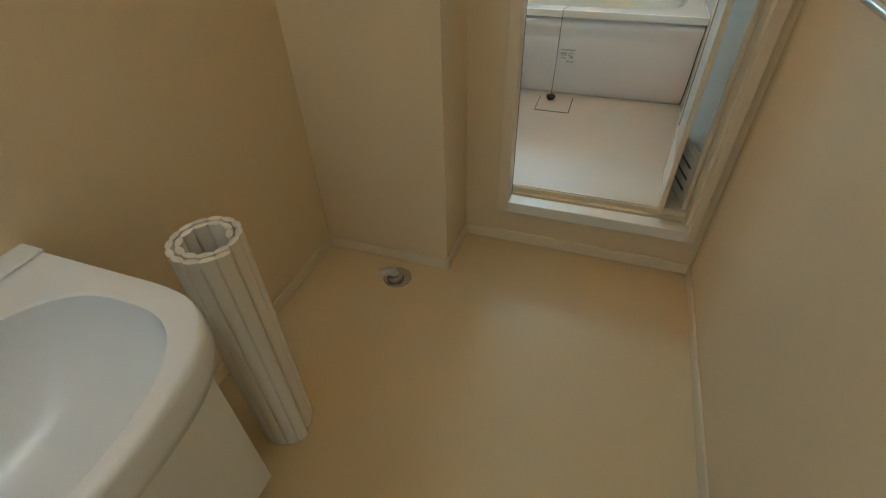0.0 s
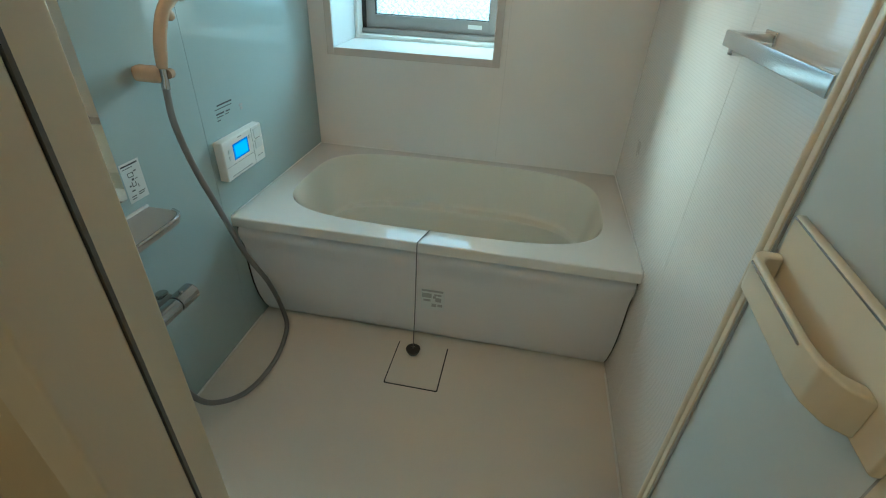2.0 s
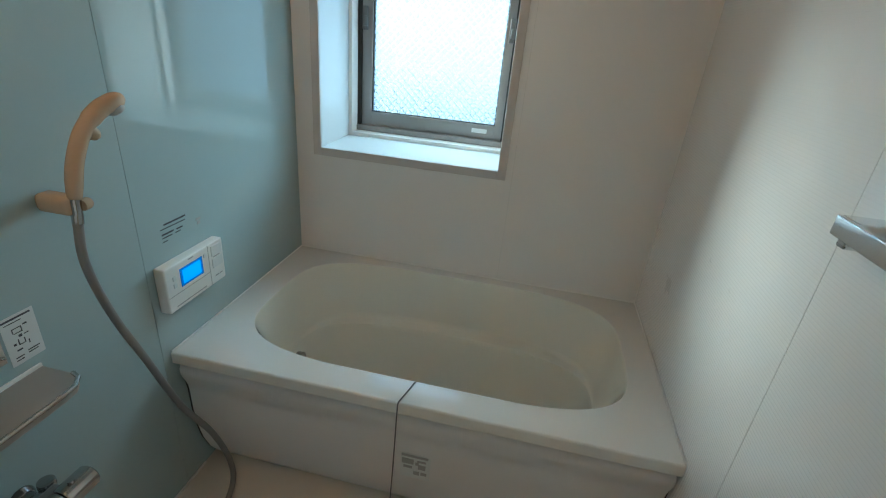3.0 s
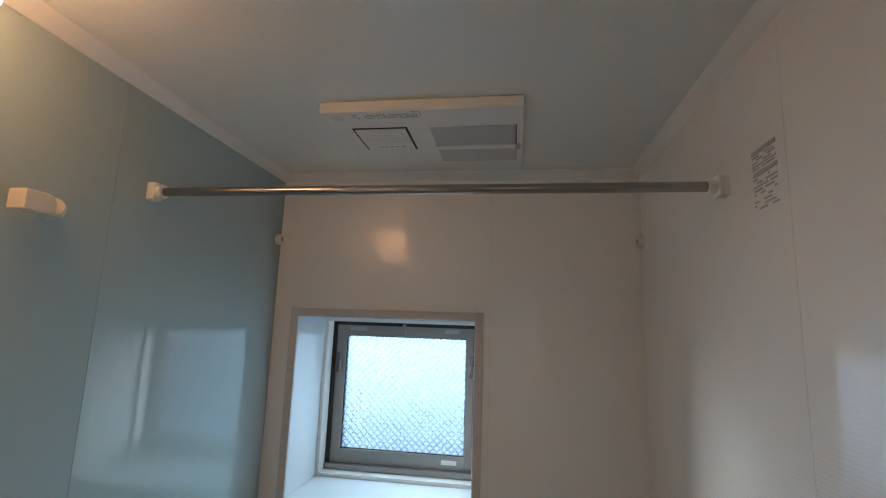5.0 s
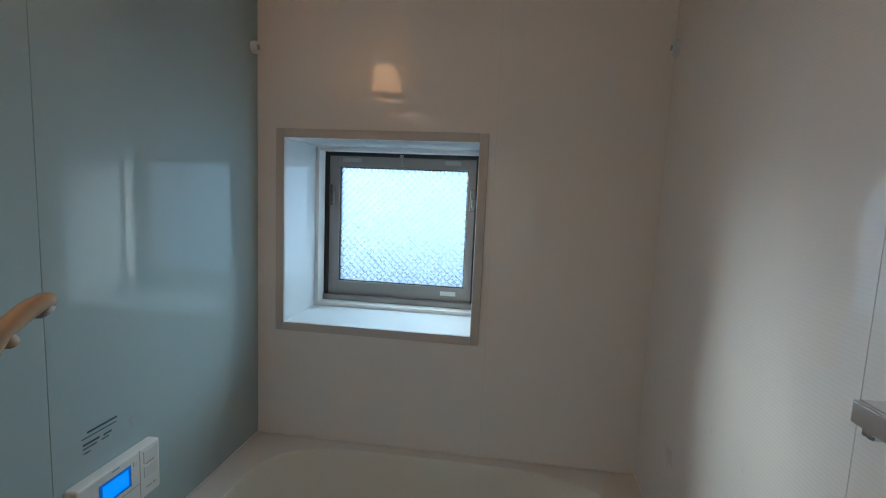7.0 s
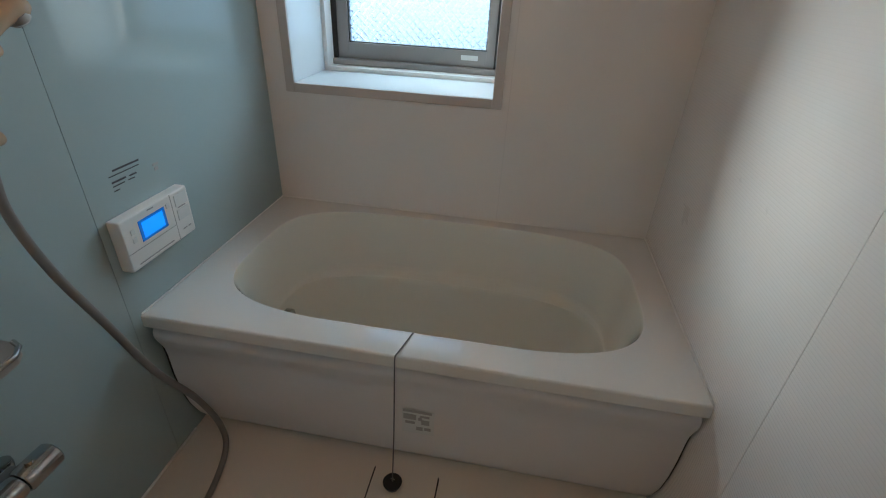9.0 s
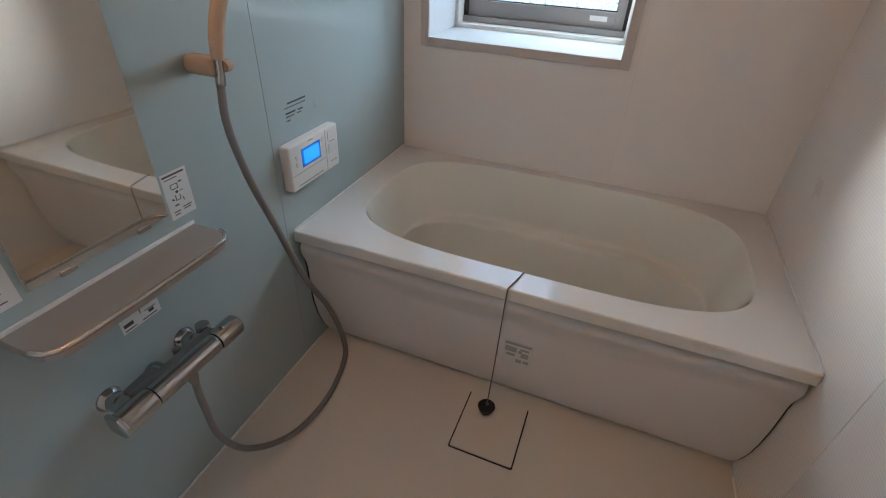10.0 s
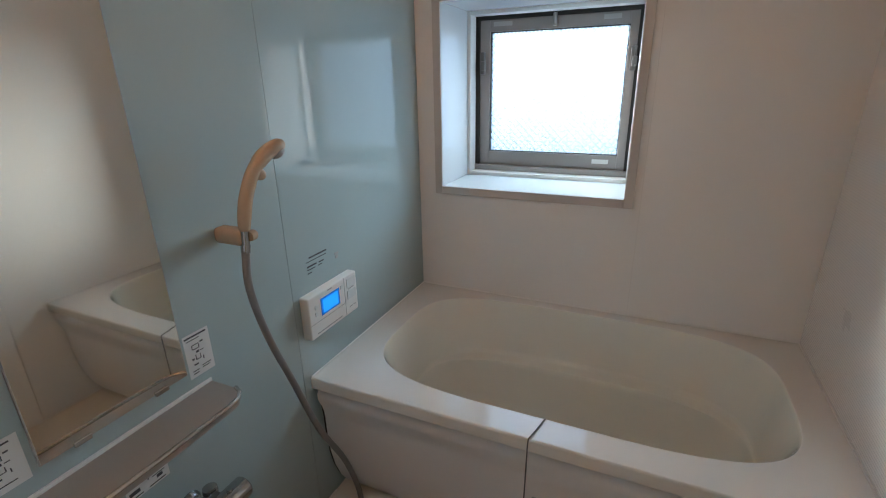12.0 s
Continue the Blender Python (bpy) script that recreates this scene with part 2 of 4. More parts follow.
# ---- plan ----
L, R, B, F = -0.947, 0.358, 3.345, 1.70  # bathroom walls
ZF, ZC = 0.236, 2.283  # bathroom floor and ceiling
WL, WR, WD, WB, WZ = -1.058, 0.420, 1.598, -1.15, 2.42  # washroom walls and ceiling
X0, X1, Z0, Z1 = -0.848, -0.200, 1.116, 1.743  # window opening
DX0, DX1, DZ0, DZ1 = -0.335, 0.356, 0.205, 2.16  # bathroom doorway
RIM = 0.70
TUBY = 2.612

# ---- washroom shell ----
setting("floor_washroom", boxes((WL - 0.1, WR + 0.1, WB - 1.4, WD + 0.02, -0.08, 0)), M_VINYL, "plain beige sheet vinyl floor of the washroom", "floor")
setting("ceiling_washroom", boxes((WL - 0.1, WR + 0.1, WB - 1.4, WD, WZ, WZ + 0.1)), M_CEIL, "white papered ceiling of the washroom", "ceiling")
setting("wall_washroom_left", boxes((WL - 0.1, WL, WB - 1.4, WD, 0, WZ)), M_PAPER, "beige textured vinyl wallpaper wall", "wall")
setting("wall_washroom_right", boxes((WR, WR + 0.1, WB - 1.4, WD, 0, WZ)), M_PAPER, "beige textured vinyl wallpaper wall beside the bathroom door", "wall")
setting("wall_pillar", boxes((WL, -0.512, 1.335, WD - 0.001, 0, WZ)), M_PAPER, "boxed-out papered pillar beside the bathroom door", "wall")
setting("wall_entrance", boxes((WL, -0.42, WB - 0.1, WB, 0, WZ), (0.38, WR, WB - 0.1, WB, 0, WZ), (-0.42, 0.38, WB - 0.1, WB, 2.05, WZ)), M_PAPER, "papered wall with the washroom's open entrance", "wall")
setting("wall_hall_end", boxes((WL, WR, WB - 1.4, WB - 1.3, 0, WZ)), M_PAPER, "plain papered end wall of the hall", "wall")
setting("wall_bathroom_front", boxes((WL - 0.1, DX0 - 0.035, WD, F, -0.08, WZ + 0.1), (DX1 + 0.035, WR + 0.1, WD, F, -0.08, WZ + 0.1), (DX0 - 0.035, DX1 + 0.035, WD, F, -0.08, 0.163), (DX0 - 0.035, DX1 + 0.035, WD, F, DZ1 + 0.03, WZ + 0.1)), M_PAPER, "papered wall round the bathroom doorway", "wall")


def baseboard(name, x0, x1, y0, y1):
    setting(name, boxes((x0, x1, y0, y1, 0, 0.052), bevel=0.003), M_TRIM, "low ivory vinyl baseboard", "baseboard")


baseboard("baseboard", WL, WL + 0.009, 0.40, 1.335)
baseboard("baseboard", WL, -0.512, 1.326, 1.335)
baseboard("baseboard", -0.512, -0.503, 1.326, WD)
baseboard("baseboard", -0.503, WR, WD - 0.009, WD)
baseboard("baseboard", WR - 0.009, WR, WB, WD - 0.009)

# ---- bathroom shell ----
setting("floor_bathroom", boxes((L - 0.05, R + 0.05, F - 0.02, B + 0.05, ZF - 0.1, ZF)), M_FLOORP, "beige moulded resin bathroom floor", "floor")
setting("ceiling_bathroom", boxes((L - 0.05, R + 0.05, F, B + 0.05, ZC, ZC + 0.06)), M_CEILP, "smooth white bathroom ceiling panel", "ceiling")
wall = setting("wall_left", boxes((L - 0.06, L - 0.004, F, B, 0.0, ZC)), M_GREY, "pale blue glossy bathroom wall of two tall panels", "wall")
for y0, y1 in ((F, 2.586), (2.5868, B + 0.003)):
    part("panel", boxes((L - 0.004, L, y0, y1, ZF, ZC), bevel=0.0008), M_BLUE, wall)
wall = setting("wall_right", boxes((R + 0.004, R + 0.06, F, B, 0.0, ZC)), M_JOINT, "white finely ribbed bathroom wall of two panels", "wall")
for y0, y1 in ((F, 2.4816), (2.4824, B + 0.003)):
    part("panel", boxes((R, R + 0.004, y0, y1, ZF, ZC), bevel=0.0008), M_PANEL, wall)
YO = B + 0.415
wall = setting("wall_back", boxes((L - 0.6, X0 - 0.012, B + 0.004, YO, 0, 2.6), (X1 + 0.012, R + 0.6, B + 0.004, YO, 0, 2.6), (X0 - 0.012, X1 + 0.012, B + 0.004, YO, 0, Z0 - 0.012), (X0 - 0.012, X1 + 0.012, B + 0.004, YO, Z1 + 0.012, 2.6)), M_PLASTER, "white finely ribbed bathroom wall with the window", "wall")
SX = -0.148
part("panel", boxes((L - 0.003, X0 - 0.005, B, B + 0.004, ZF, ZC), (X1 + 0.005, SX - 0.00015, B, B + 0.004, ZF, ZC), (X0 - 0.005, X1 + 0.005, B, B + 0.004, ZF, Z0 - 0.005), (X0 - 0.005, X1 + 0.005, B, B + 0.004, Z1 + 0.005, ZC)), M_PANEL, wall)
part("panel", boxes((SX + 0.00015, R + 0.003, B, B + 0.004, ZF, ZC), bevel=0.0003), M_PANEL, wall)
setting("wall_front_inner", boxes((L, DX0 - 0.02, F, F + 0.006, ZF, ZC), (DX0 - 0.02, R, F, F + 0.006, DZ1, ZC)), M_PANEL, "white panel beside the bathroom door", "wall")
COVE = [(0, 0), (0, -0.032), (0.006, -0.030), (0.010, -0.022), (0.022, -0.010), (0.026, -0.006), (0.027, 0)]
for name, sx, a0, a1, place in (("trim", 1, F, B, lambda u, v, a: (L + u, a, ZC + v)), ("trim", 1, F, B, lambda u, v, a: (R - u, a, ZC + v)), ("trim", 1, L, R, lambda u, v, a: (a, B - u, ZC + v))):
    setting(name, prism(COVE, a0, a1, place), M_WHITE, "white coved ceiling moulding", "trim")
setting("trim_floor", boxes((L, L + 0.006, F, TUBY + 0.05, ZF, ZF + 0.006), (R - 0.006, R, F, TUBY + 0.05, ZF, ZF + 0.006), bevel=0.002), M_WHITE, "thin white sealant line along the floor", "trim")
hatch = thing("ceiling_hatch", (-0.31, 2.18, ZC - 0.003), "white access hatch with rounded corners in the ceiling", "hatch")
part("seam", prism(rounded(-0.5573, -0.0727, 1.9307, 2.4243, 0.045), ZC - 0.0015, ZC + 0.001, flat), M_GAP, hatch)
part("cover", prism(rounded(-0.5555, -0.0745, 1.9325, 2.4225, 0.044), ZC - 0.003, ZC + 0.001, flat), M_CEILP, hatch)

# ---- window ----
window = tagged(new("window_1"), "small grey aluminium window with patterned frosted glass", "window", "", "structure")
part("sill", boxes((X0 - 0.012, X1 + 0.012, B - 0.001, 3.74, Z0 - 0.012, Z0), bevel=0.001), M_REVEAL, window, "glossy white sill")
part("reveal", boxes((X0 - 0.012, X0, B - 0.001, 3.74, Z0, Z1), bevel=0.0008), M_REVEAL, window)
part("reveal", boxes((X1, X1 + 0.012, B - 0.001, 3.74, Z0, Z1), bevel=0.0008), M_REVEAL, window)
part("reveal", boxes((X0 - 0.012, X1 + 0.012, B - 0.001, 3.74, Z1, Z1 + 0.012), bevel=0.0008), M_REVEAL, window)


def ring(x0, x1, z0, z1, w, y0, y1, bevel=0.0):
    return boxes((x0, x0 + w, y0, y1, z0, z1), (x1 - w, x1, y0, y1, z0, z1), (x0 + w, x1 - w, y0, y1, z0, z0 + w), (x0 + w, x1 - w, y0, y1, z1 - w, z1), bevel=bevel)


part("casing", ring(X0 - 0.03, X1 + 0.03, Z0 - 0.03, Z1 + 0.03, 0.0295, B - 0.007, B - 0.0005, 0.002), M_CASING, window, "flat warm grey casing round the opening")
part("inner_frame", ring(X0, X1, Z0, Z1, 0.014, 3.60, 3.66, 0.001), M_WHITE, window)
part("gasket", ring(X0 + 0.004, X1 - 0.004, Z0 + 0.012, Z1 - 0.004, 0.024, 3.665, 3.73), M_GAP, window)
part("frame_rail", boxes((X0 + 0.014, X1 - 0.014, 3.648, 3.70, Z0 + 0.0145, Z0 + 0.036), bevel=0.002), M_ALU, window)
GX0, GX1, GZ0, GZ1 = -0.779, -0.258, 1.207, 1.673
sash = part("sash", boxes((-0.829, GX0, 3.675, 3.71, Z0 + 0.036, 1.722), (GX1, -0.215, 3.675, 3.71, Z0 + 0.036, 1.722), (GX0, GX1, 3.675, 3.71, Z0 + 0.036, GZ0), (GX0, GX1, 3.675, 3.71, GZ1, 1.722), bevel=0.0015), M_ALU, window, "grey aluminium sash")
part("glass_bead", ring(GX0 - 0.001, GX1 + 0.001, GZ0 - 0.001, GZ1 + 0.001, 0.005, 3.684, 3.70), M_GAP, sash)
pane = part("pane", boxes((GX0 + 0.002, GX1 - 0.002, 3.690, 3.695, GZ0 + 0.002, GZ1 - 0.002)), M_GLASS, sash, "patterned frosted glass")
pane.visible_shadow = False
for x in (-0.806, -0.236):
    part("latch", boxes((x - 0.010, x + 0.010, 3.655, 3.676, 1.515, 1.60), (x - 0.004, x + 0.014, 3.645, 3.668, 1.53, 1.565), bevel=0.004), M_DARKGREY, sash, "dark grey side latch")
part("top_latch", boxes((-0.53, -0.515, 3.655, 3.676, 1.68, 1.725), bevel=0.003), M_ALU, sash)
for x0, x1, z0 in ((-0.35, -0.288, 1.174), ):
    part("sticker", boxes((x0, x1, 3.6735, 3.6755, z0, z0 + 0.017)), M_LABEL, sash)
for x0, x1 in ((-0.765, -0.69), (-0.35, -0.29)):
    part("sticker", boxes((x0, x1, 3.6735, 3.6755, 1.692, 1.708)), M_GREY, sash, "faded grey sticker")

# ---- outside ----
tagged(setting("ground", boxes((-40, 40, 3.9, 60, -1.2, -1.0)), M_GROUND, "grey ground outside the window", "ground"))

# ---- bathtub ----
tub = thing("bathtub", ((L + R) / 2, 3.0, ZF), "glossy white bathtub with an ivory basin along the window wall", "bathtub")
N = 96


def superellipse(x0, x1, y0, y1, z, n):
    out = []
    for k in range(N):
        a = 2 * math.pi * (k + 0.5) / N
        c, s = math.cos(a), math.sin(a)
        out.append(Vector(((x0 + x1) / 2 + (x1 - x0) / 2 * math.copysign(abs(c) ** (2 / n), c), (y0 + y1) / 2 + (y1 - y0) / 2 * math.copysign(abs(s) ** (2 / n), s), z)))
    return out


def rectangle_ring(x0, x1, y0, y1, z, inner):
    """Points on a rectangle, each outward of the inner ring's point; its corners are met."""
    cx, cy = (x0 + x1) / 2, (y0 + y1) / 2
    out = []
    for p in inner:
        d = p - Vector((cx, cy, p.z))
        s = min((x1 - x0) / 2 / max(abs(d.x), 1e-6), (y1 - y0) / 2 / max(abs(d.y), 1e-6))
        out.append(Vector((cx + d.x * s, cy + d.y * s, z)))
    for corner in ((x0, y0), (x0, y1), (x1, y0), (x1, y1)):
        i = min(range(N), key=lambda k: (out[k].x - corner[0]) ** 2 + (out[k].y - corner[1]) ** 2)
        out[i] = Vector((*corner, z))
    return out


def loft(rings, cap=False):
    bm = bmesh.new()
    vs = [[bm.verts.new(p) for p in r] for r in rings]
    for a, b in zip(vs, vs[1:]):
        for k in range(len(a)):
            bm.faces.new((a[k], a[(k + 1) % len(a)], b[(k + 1) % len(a)], b[k]))
    if cap:
        bm.faces.new(vs[-1])
    bmesh.ops.recalc_face_normals(bm, faces=bm.faces)
    return bm


OX0, OX1, OY0, OY1 = -0.853, 0.274, 2.694, 3.302
open0 = superellipse(OX0, OX1, OY0, OY1, RIM, 3.8)
rim_rings = [rectangle_ring(L + 0.001, R - 0.001, TUBY, B - 0.001, RIM - 0.034, open0), rectangle_ring(L + 0.001, R - 0.001, TUBY, B - 0.001, RIM - 0.006, open0),
             rectangle_ring(L + 0.001, R - 0.001, TUBY + 0.002, B - 0.001, RIM - 0.002, open0), rectangle_ring(L + 0.001, R - 0.001, TUBY + 0.006, B - 0.001, RIM, open0), open0,
             superellipse(OX0 + 0.003, OX1 - 0.003, OY0 + 0.003, OY1 - 0.003, RIM - 0.002, 3.8)]
part("rim", loft(rim_rings), M_TUB, tub, "glossy white flat rim")
basin = []
for z, dx0, dx1, dy0, dy1, n in ((0.698, 0.003, 0.003, 0.003, 0.003, 3.8), (0.690, 0.007, 0.007, 0.006, 0.006, 3.8), (0.64, 0.025, 0.02, 0.012, 0.018, 3.6), (0.52, 0.055, 0.045, 0.022, 0.042, 3.2), (0.507, 0.058, 0.048, 0.024, 0.047, 3.2), (0.502, 0.060, 0.050, 0.025, 0.058, 3.2),
                             (0.499, 0.062, 0.052, 0.026, 0.086, 3.2), (0.495, 0.064, 0.054, 0.026, 0.093, 3.2), (0.478, 0.068, 0.058, 0.028, 0.097, 3.3), (0.36, 0.105, 0.085, 0.045, 0.112, 3.4), (0.30, 0.135, 0.11, 0.065, 0.135, 3.4), (0.272, 0.175, 0.15, 0.10, 0.17, 3.2), (0.262, 0.25, 0.22, 0.16, 0.23, 3.0)):
    basin.append(superellipse(OX0 + dx0, OX1 - dx1, OY0 + dy0, OY1 - dy1, z, n))
part("basin", loft(basin, cap=True), M_BASIN, tub, "smooth ivory basin with a seat ledge")
APRON = [(2.642, 0.668), (2.640, 0.658), (2.628, 0.651), (2.6215, 0.641), (2.6205, 0.627), (2.6255, 0.610), (2.634, 0.591), (2.6405, 0.571), (2.643, 0.55), (2.644, 0.48), (2.650, 0.41), (2.663, 0.345), (2.685, 0.285), (2.711, ZF + 0.004), (2.74, ZF + 0.004), (2.74, 0.664)]
part("apron", prism(APRON, L + 0.009, R - 0.005, along_x), M_APRON, tub, "matt white curved apron")
# dark strips stand in for the shaded gaps beside the apron
for x0, x1 in ((L, L + 0.0085), (R - 0.0045, R)):
    part("gap_strip", prism([(2.634, 0.668), (2.638, 0.62)] + [(u + 0.003, v) for u, v in APRON[8:]], x0, x1, along_x), M_BLACK, tub, "black strip for the shaded gap at the apron's end")
part("drain", tube([(-0.70, 2.86, 0.263), (-0.70, 2.86, 0.267), (-0.70, 2.86, 0.268)], [0.026, 0.026, 0.018], 24), M_CHROME, tub, "chrome drain")
part("water_port", tube([(-0.784, 2.97, 0.44), (-0.768, 2.97, 0.44), (-0.762, 2.97, 0.44)], [0.036, 0.036, 0.028], 24), M_CHROME, tub, "round chrome circulation port")
plug = thing("bath_plug", (-0.323, 2.60, ZF), "black rubber bath plug hanging on a thin chain", "plug")
part("stopper", tube([(-0.323, 2.600, ZF + 0.002), (-0.323, 2.600, ZF + 0.012), (-0.323, 2.600, ZF + 0.024), (-0.323, 2.600, ZF + 0.027)], [0.017, 0.022, 0.026, 0.023], 24), M_BLACK, plug, "round black rubber stopper")
part("ring", tube([(-0.323 + 0.006 * math.cos(a3), 2.600, ZF + 0.031 + 0.006 * math.sin(a3)) for a3 in [2 * math.pi * k / 12 for k in range(13)]], 0.0013, 8), M_CHROME, plug, "small chrome ring")
part("chain", tube(curve([(-0.323, 2.600, ZF + 0.027), (-0.319, 2.606, 0.45), (-0.316, 2.607, 0.66), (-0.315, 2.609, 0.700), (-0.312, 2.622, 0.7035), (-0.302, 2.660, 0.7035), (-0.295, 2.692, 0.7025), (-0.294, 2.703, 0.690)], 6), 0.0017, 8), M_DARKCHAIN, plug, "thin grey ball chain")
setting("trim_tub", boxes((L, L + 0.004, TUBY + 0.004, B - 0.004, RIM, RIM + 0.004), (R - 0.004, R, TUBY + 0.004, B - 0.004, RIM, RIM + 0.004), (L, R, B - 0.004, B, RIM, RIM + 0.004), bevel=0.0015), M_WHITE, "thin white sealant line along the tub rim", "trim")
# floor drain cover
cover = thing("drain_cover", (-0.295, 2.55, ZF), "square beige floor drain cover with dark edges", "drain cover")
part("seam", prism(rounded(-0.388, -0.203, 2.447, 2.652, 0.006), ZF - 0.001, ZF + 0.0012, flat), M_BLACK, cover)
part("lid", prism(rounded(-0.3838, -0.2072, 2.4512, 2.656, 0.005), ZF - 0.001, ZF + 0.004, flat, 0.001), M_FLOORP, cover)


def sticker(name, origin, ux, uy, w, h, label, base, rows, mat=None):
    """A flat label; origin: its top corner where lines begin; ux, uy: unit vectors along and up. rows: (x, y, w, h) bars, as fractions, from the top."""
    ux, uy = Vector(ux), Vector(uy)
    out = ux.cross(uy)
    o = Vector(origin)
    ob = thing(name, o - uy * h, label, "label")
    bm = bmesh.new()

    def plate(bm, x0, y0, x1, y1, t0, t1):
        vs = [[bm.verts.new(o + ux * w * x - uy * h * y + out * t) for x, y in ((x0, y1), (x1, y1), (x1, y0), (x0, y0))] for t in (t0, t1)]
        bm.faces.new(vs[1])
        for k in range(4):
            bm.faces.new((vs[0][k], vs[0][(k + 1) % 4], vs[1][(k + 1) % 4], vs[1][k]))

    if base:
        plate(bm, 0, 0, 1, 1, 0, 0.0006)
        part("backing", bm, base, ob)
    bm = bmesh.new()
    for x, y, bw, bh in rows:
        plate(bm, x, y, x + bw, y + bh, 0.0002, 0.0012)
    part("print", bm, mat or M_INK, ob, "dark printed lines")
    return ob


def text_rows(rng, n, top=0.0, height=1.0, density=0.7):
    out = []
    for k in range(n):
        y, x = top + height * k / n, 0.04
        while x < 0.92:
            w = rng.uniform(0.04, 0.16)
            if rng.random() < density:
                out.append((x, y, min(w, 0.96 - x), 0.5 * height / n))
            x += w + 0.03
    return out


RNG = random.Random(4)
sticker("care_label", (-0.306, 2.6395, 0.506), (1, 0, 0), (0, 0, 1), 0.082, 0.084, "small clear care label with grey pictograms on the apron", M_LABEL, [(0.02, 0.02, 0.9, 0.09), (0.04, 0.2, 0.4, 0.22), (0.1, 0.5, 0.3, 0.1), (0.55, 0.2, 0.3, 0.08), (0.6, 0.38, 0.25, 0.2), (0.5, 0.3, 0.12, 0.12), (0.45, 0.7, 0.2, 0.15), (0.7, 0.7, 0.2, 0.12)], M_GREY)

# ---- blue wall: mirror, shelf, tap, shower, remote ----
mirror = thing("wall_mirror", (L, 2.13, 0.925), "tall narrow frameless mirror on the blue wall", "mirror")
part("glass", boxes((L + 0.001, L + 0.006, 2.001, 2.261, 0.936, 1.86), bevel=0.0006), M_MIRROR, mirror)
part("edge", boxes((L, L + 0.0045, 1.9998, 2.2625, 0.9345, 1.862)), M_GREY, mirror)
for y in (2.062, 2.205):
    part("clip", boxes((L, L + 0.009, y - 0.014, y + 0.014, 0.931, 0.942), bevel=0.002), M_STEEL, mirror, "small metal clip")
shelf = thing("wall_shelf", (L, 2.13, 0.88), "silver-grey wall shelf with rounded corners under the mirror", "shelf")
SH = [(L, 1.938), (-0.875, 1.938), (-0.856, 1.944), (-0.842, 1.960), (-0.838, 1.985), (-0.836, 2.13), (-0.838, 2.262), (-0.842, 2.288), (-0.856, 2.306), (-0.875, 2.313), (L, 2.313)]
part("tray", prism(SH, 0.872, 0.890, flat, 0.002), M_SILVER, shelf)
part("lip", tube([(x, y, 0.890) for x, y in SH[1:-1]], 0.0045, 8), M_STEEL, shelf, "polished raised rim")
part("back_rail", boxes((L, L + 0.005, 1.938, 2.313, 0.889, 0.897), bevel=0.001), M_LABEL, shelf)
part("underside", prism([(x if x == L else L + (x - L) * 0.82, 2.1255 + (y - 2.1255) * 0.95) for x, y in SH], 0.860, 0.8725, flat), M_GREY, shelf)

tap = thing("shower_mixer", (L, 2.13, 0.60), "chrome thermostatic shower mixer bar with two handles", "tap")
AX, AZ = -0.857, 0.668
part("body", tube([(AX, 2.055, AZ), (AX, 2.06, AZ), (AX, 2.205, AZ), (AX, 2.21, AZ)], [0.021, 0.0225, 0.0225, 0.021], 24), M_CHROME, tap)
part("handle", tube([(AX, 1.985, AZ), (AX, 1.989, AZ), (AX, 2.048, AZ), (AX, 2.052, AZ)], [0.021, 0.0245, 0.0245, 0.022], 20), M_CHROME, tap)
part("handle", tube([(AX, 2.213, AZ), (AX, 2.217, AZ), (AX, 2.272, AZ), (AX, 2.276, AZ)], [0.022, 0.0245, 0.0245, 0.021], 20), M_CHROME, tap)
part("button", tube([(AX + 0.004, 2.235, AZ + 0.022), (AX + 0.004, 2.235, AZ + 0.03)], 0.006, 12), M_CHROME, tap)
part("back_cover", boxes((AX - 0.034, AX - 0.010, 2.03, 2.232, AZ - 0.014, AZ + 0.017), bevel=0.006), M_DARKGREY, tap, "dark grey rear housing")
part("lever", prism([(-0.026, -0.020), (0.010, -0.026), (0.026, -0.010), (0.026, 0.010), (0.010, 0.026), (-0.026, 0.020)], 1.978, 1.988, lambda u, v, a: (AX + u, a, AZ + v), 0.003), M_CHROME, tap)
for y in (2.026, 2.206):
    part("elbow", tube(curve([(L + 0.004, y, AZ - 0.020), (L + 0.030, y, AZ - 0.018), (L + 0.052, y + 0.002, AZ - 0.006), (AX - 0.010, y + 0.004, AZ)], 5), [0.018] * 6 + [0.0165] * 5 + [0.015] * 5, 18), M_CHROME, tap)
    part("flange", tube([(L, y, AZ - 0.020), (L + 0.004, y, AZ - 0.020), (L + 0.012, y, AZ - 0.020), (L + 0.015, y, AZ - 0.020)], [0.026, 0.025, 0.020, 0.017], 26), M_CHROME, tap)
part("hub", tube([(L + 0.018, 2.108, AZ - 0.020), (L + 0.024, 2.108, AZ - 0.020), (L + 0.052, 2.108, AZ - 0.012), (AX - 0.020, 2.108, AZ - 0.004)], [0.020, 0.023, 0.019, 0.014], 20), M_CHROME, tap)
part("web", prism([(2.034, -0.016), (2.100, -0.026), (2.112, 0.004), (2.100, 0.016), (2.034, 0.010)], L + 0.036, AX - 0.024, lambda u, v, a: (a, u, AZ + v), 0.003), M_DARKGREY, tap, "dark cast bracket")
part("stop_valve", tube([(L + 0.034, 2.232, AZ - 0.012), (L + 0.036, 2.232, AZ + 0.004), (L + 0.036, 2.232, AZ + 0.012), (L + 0.036, 2.232, AZ + 0.015)], [0.014, 0.016, 0.015, 0.009], 18), M_CHROME, tap)
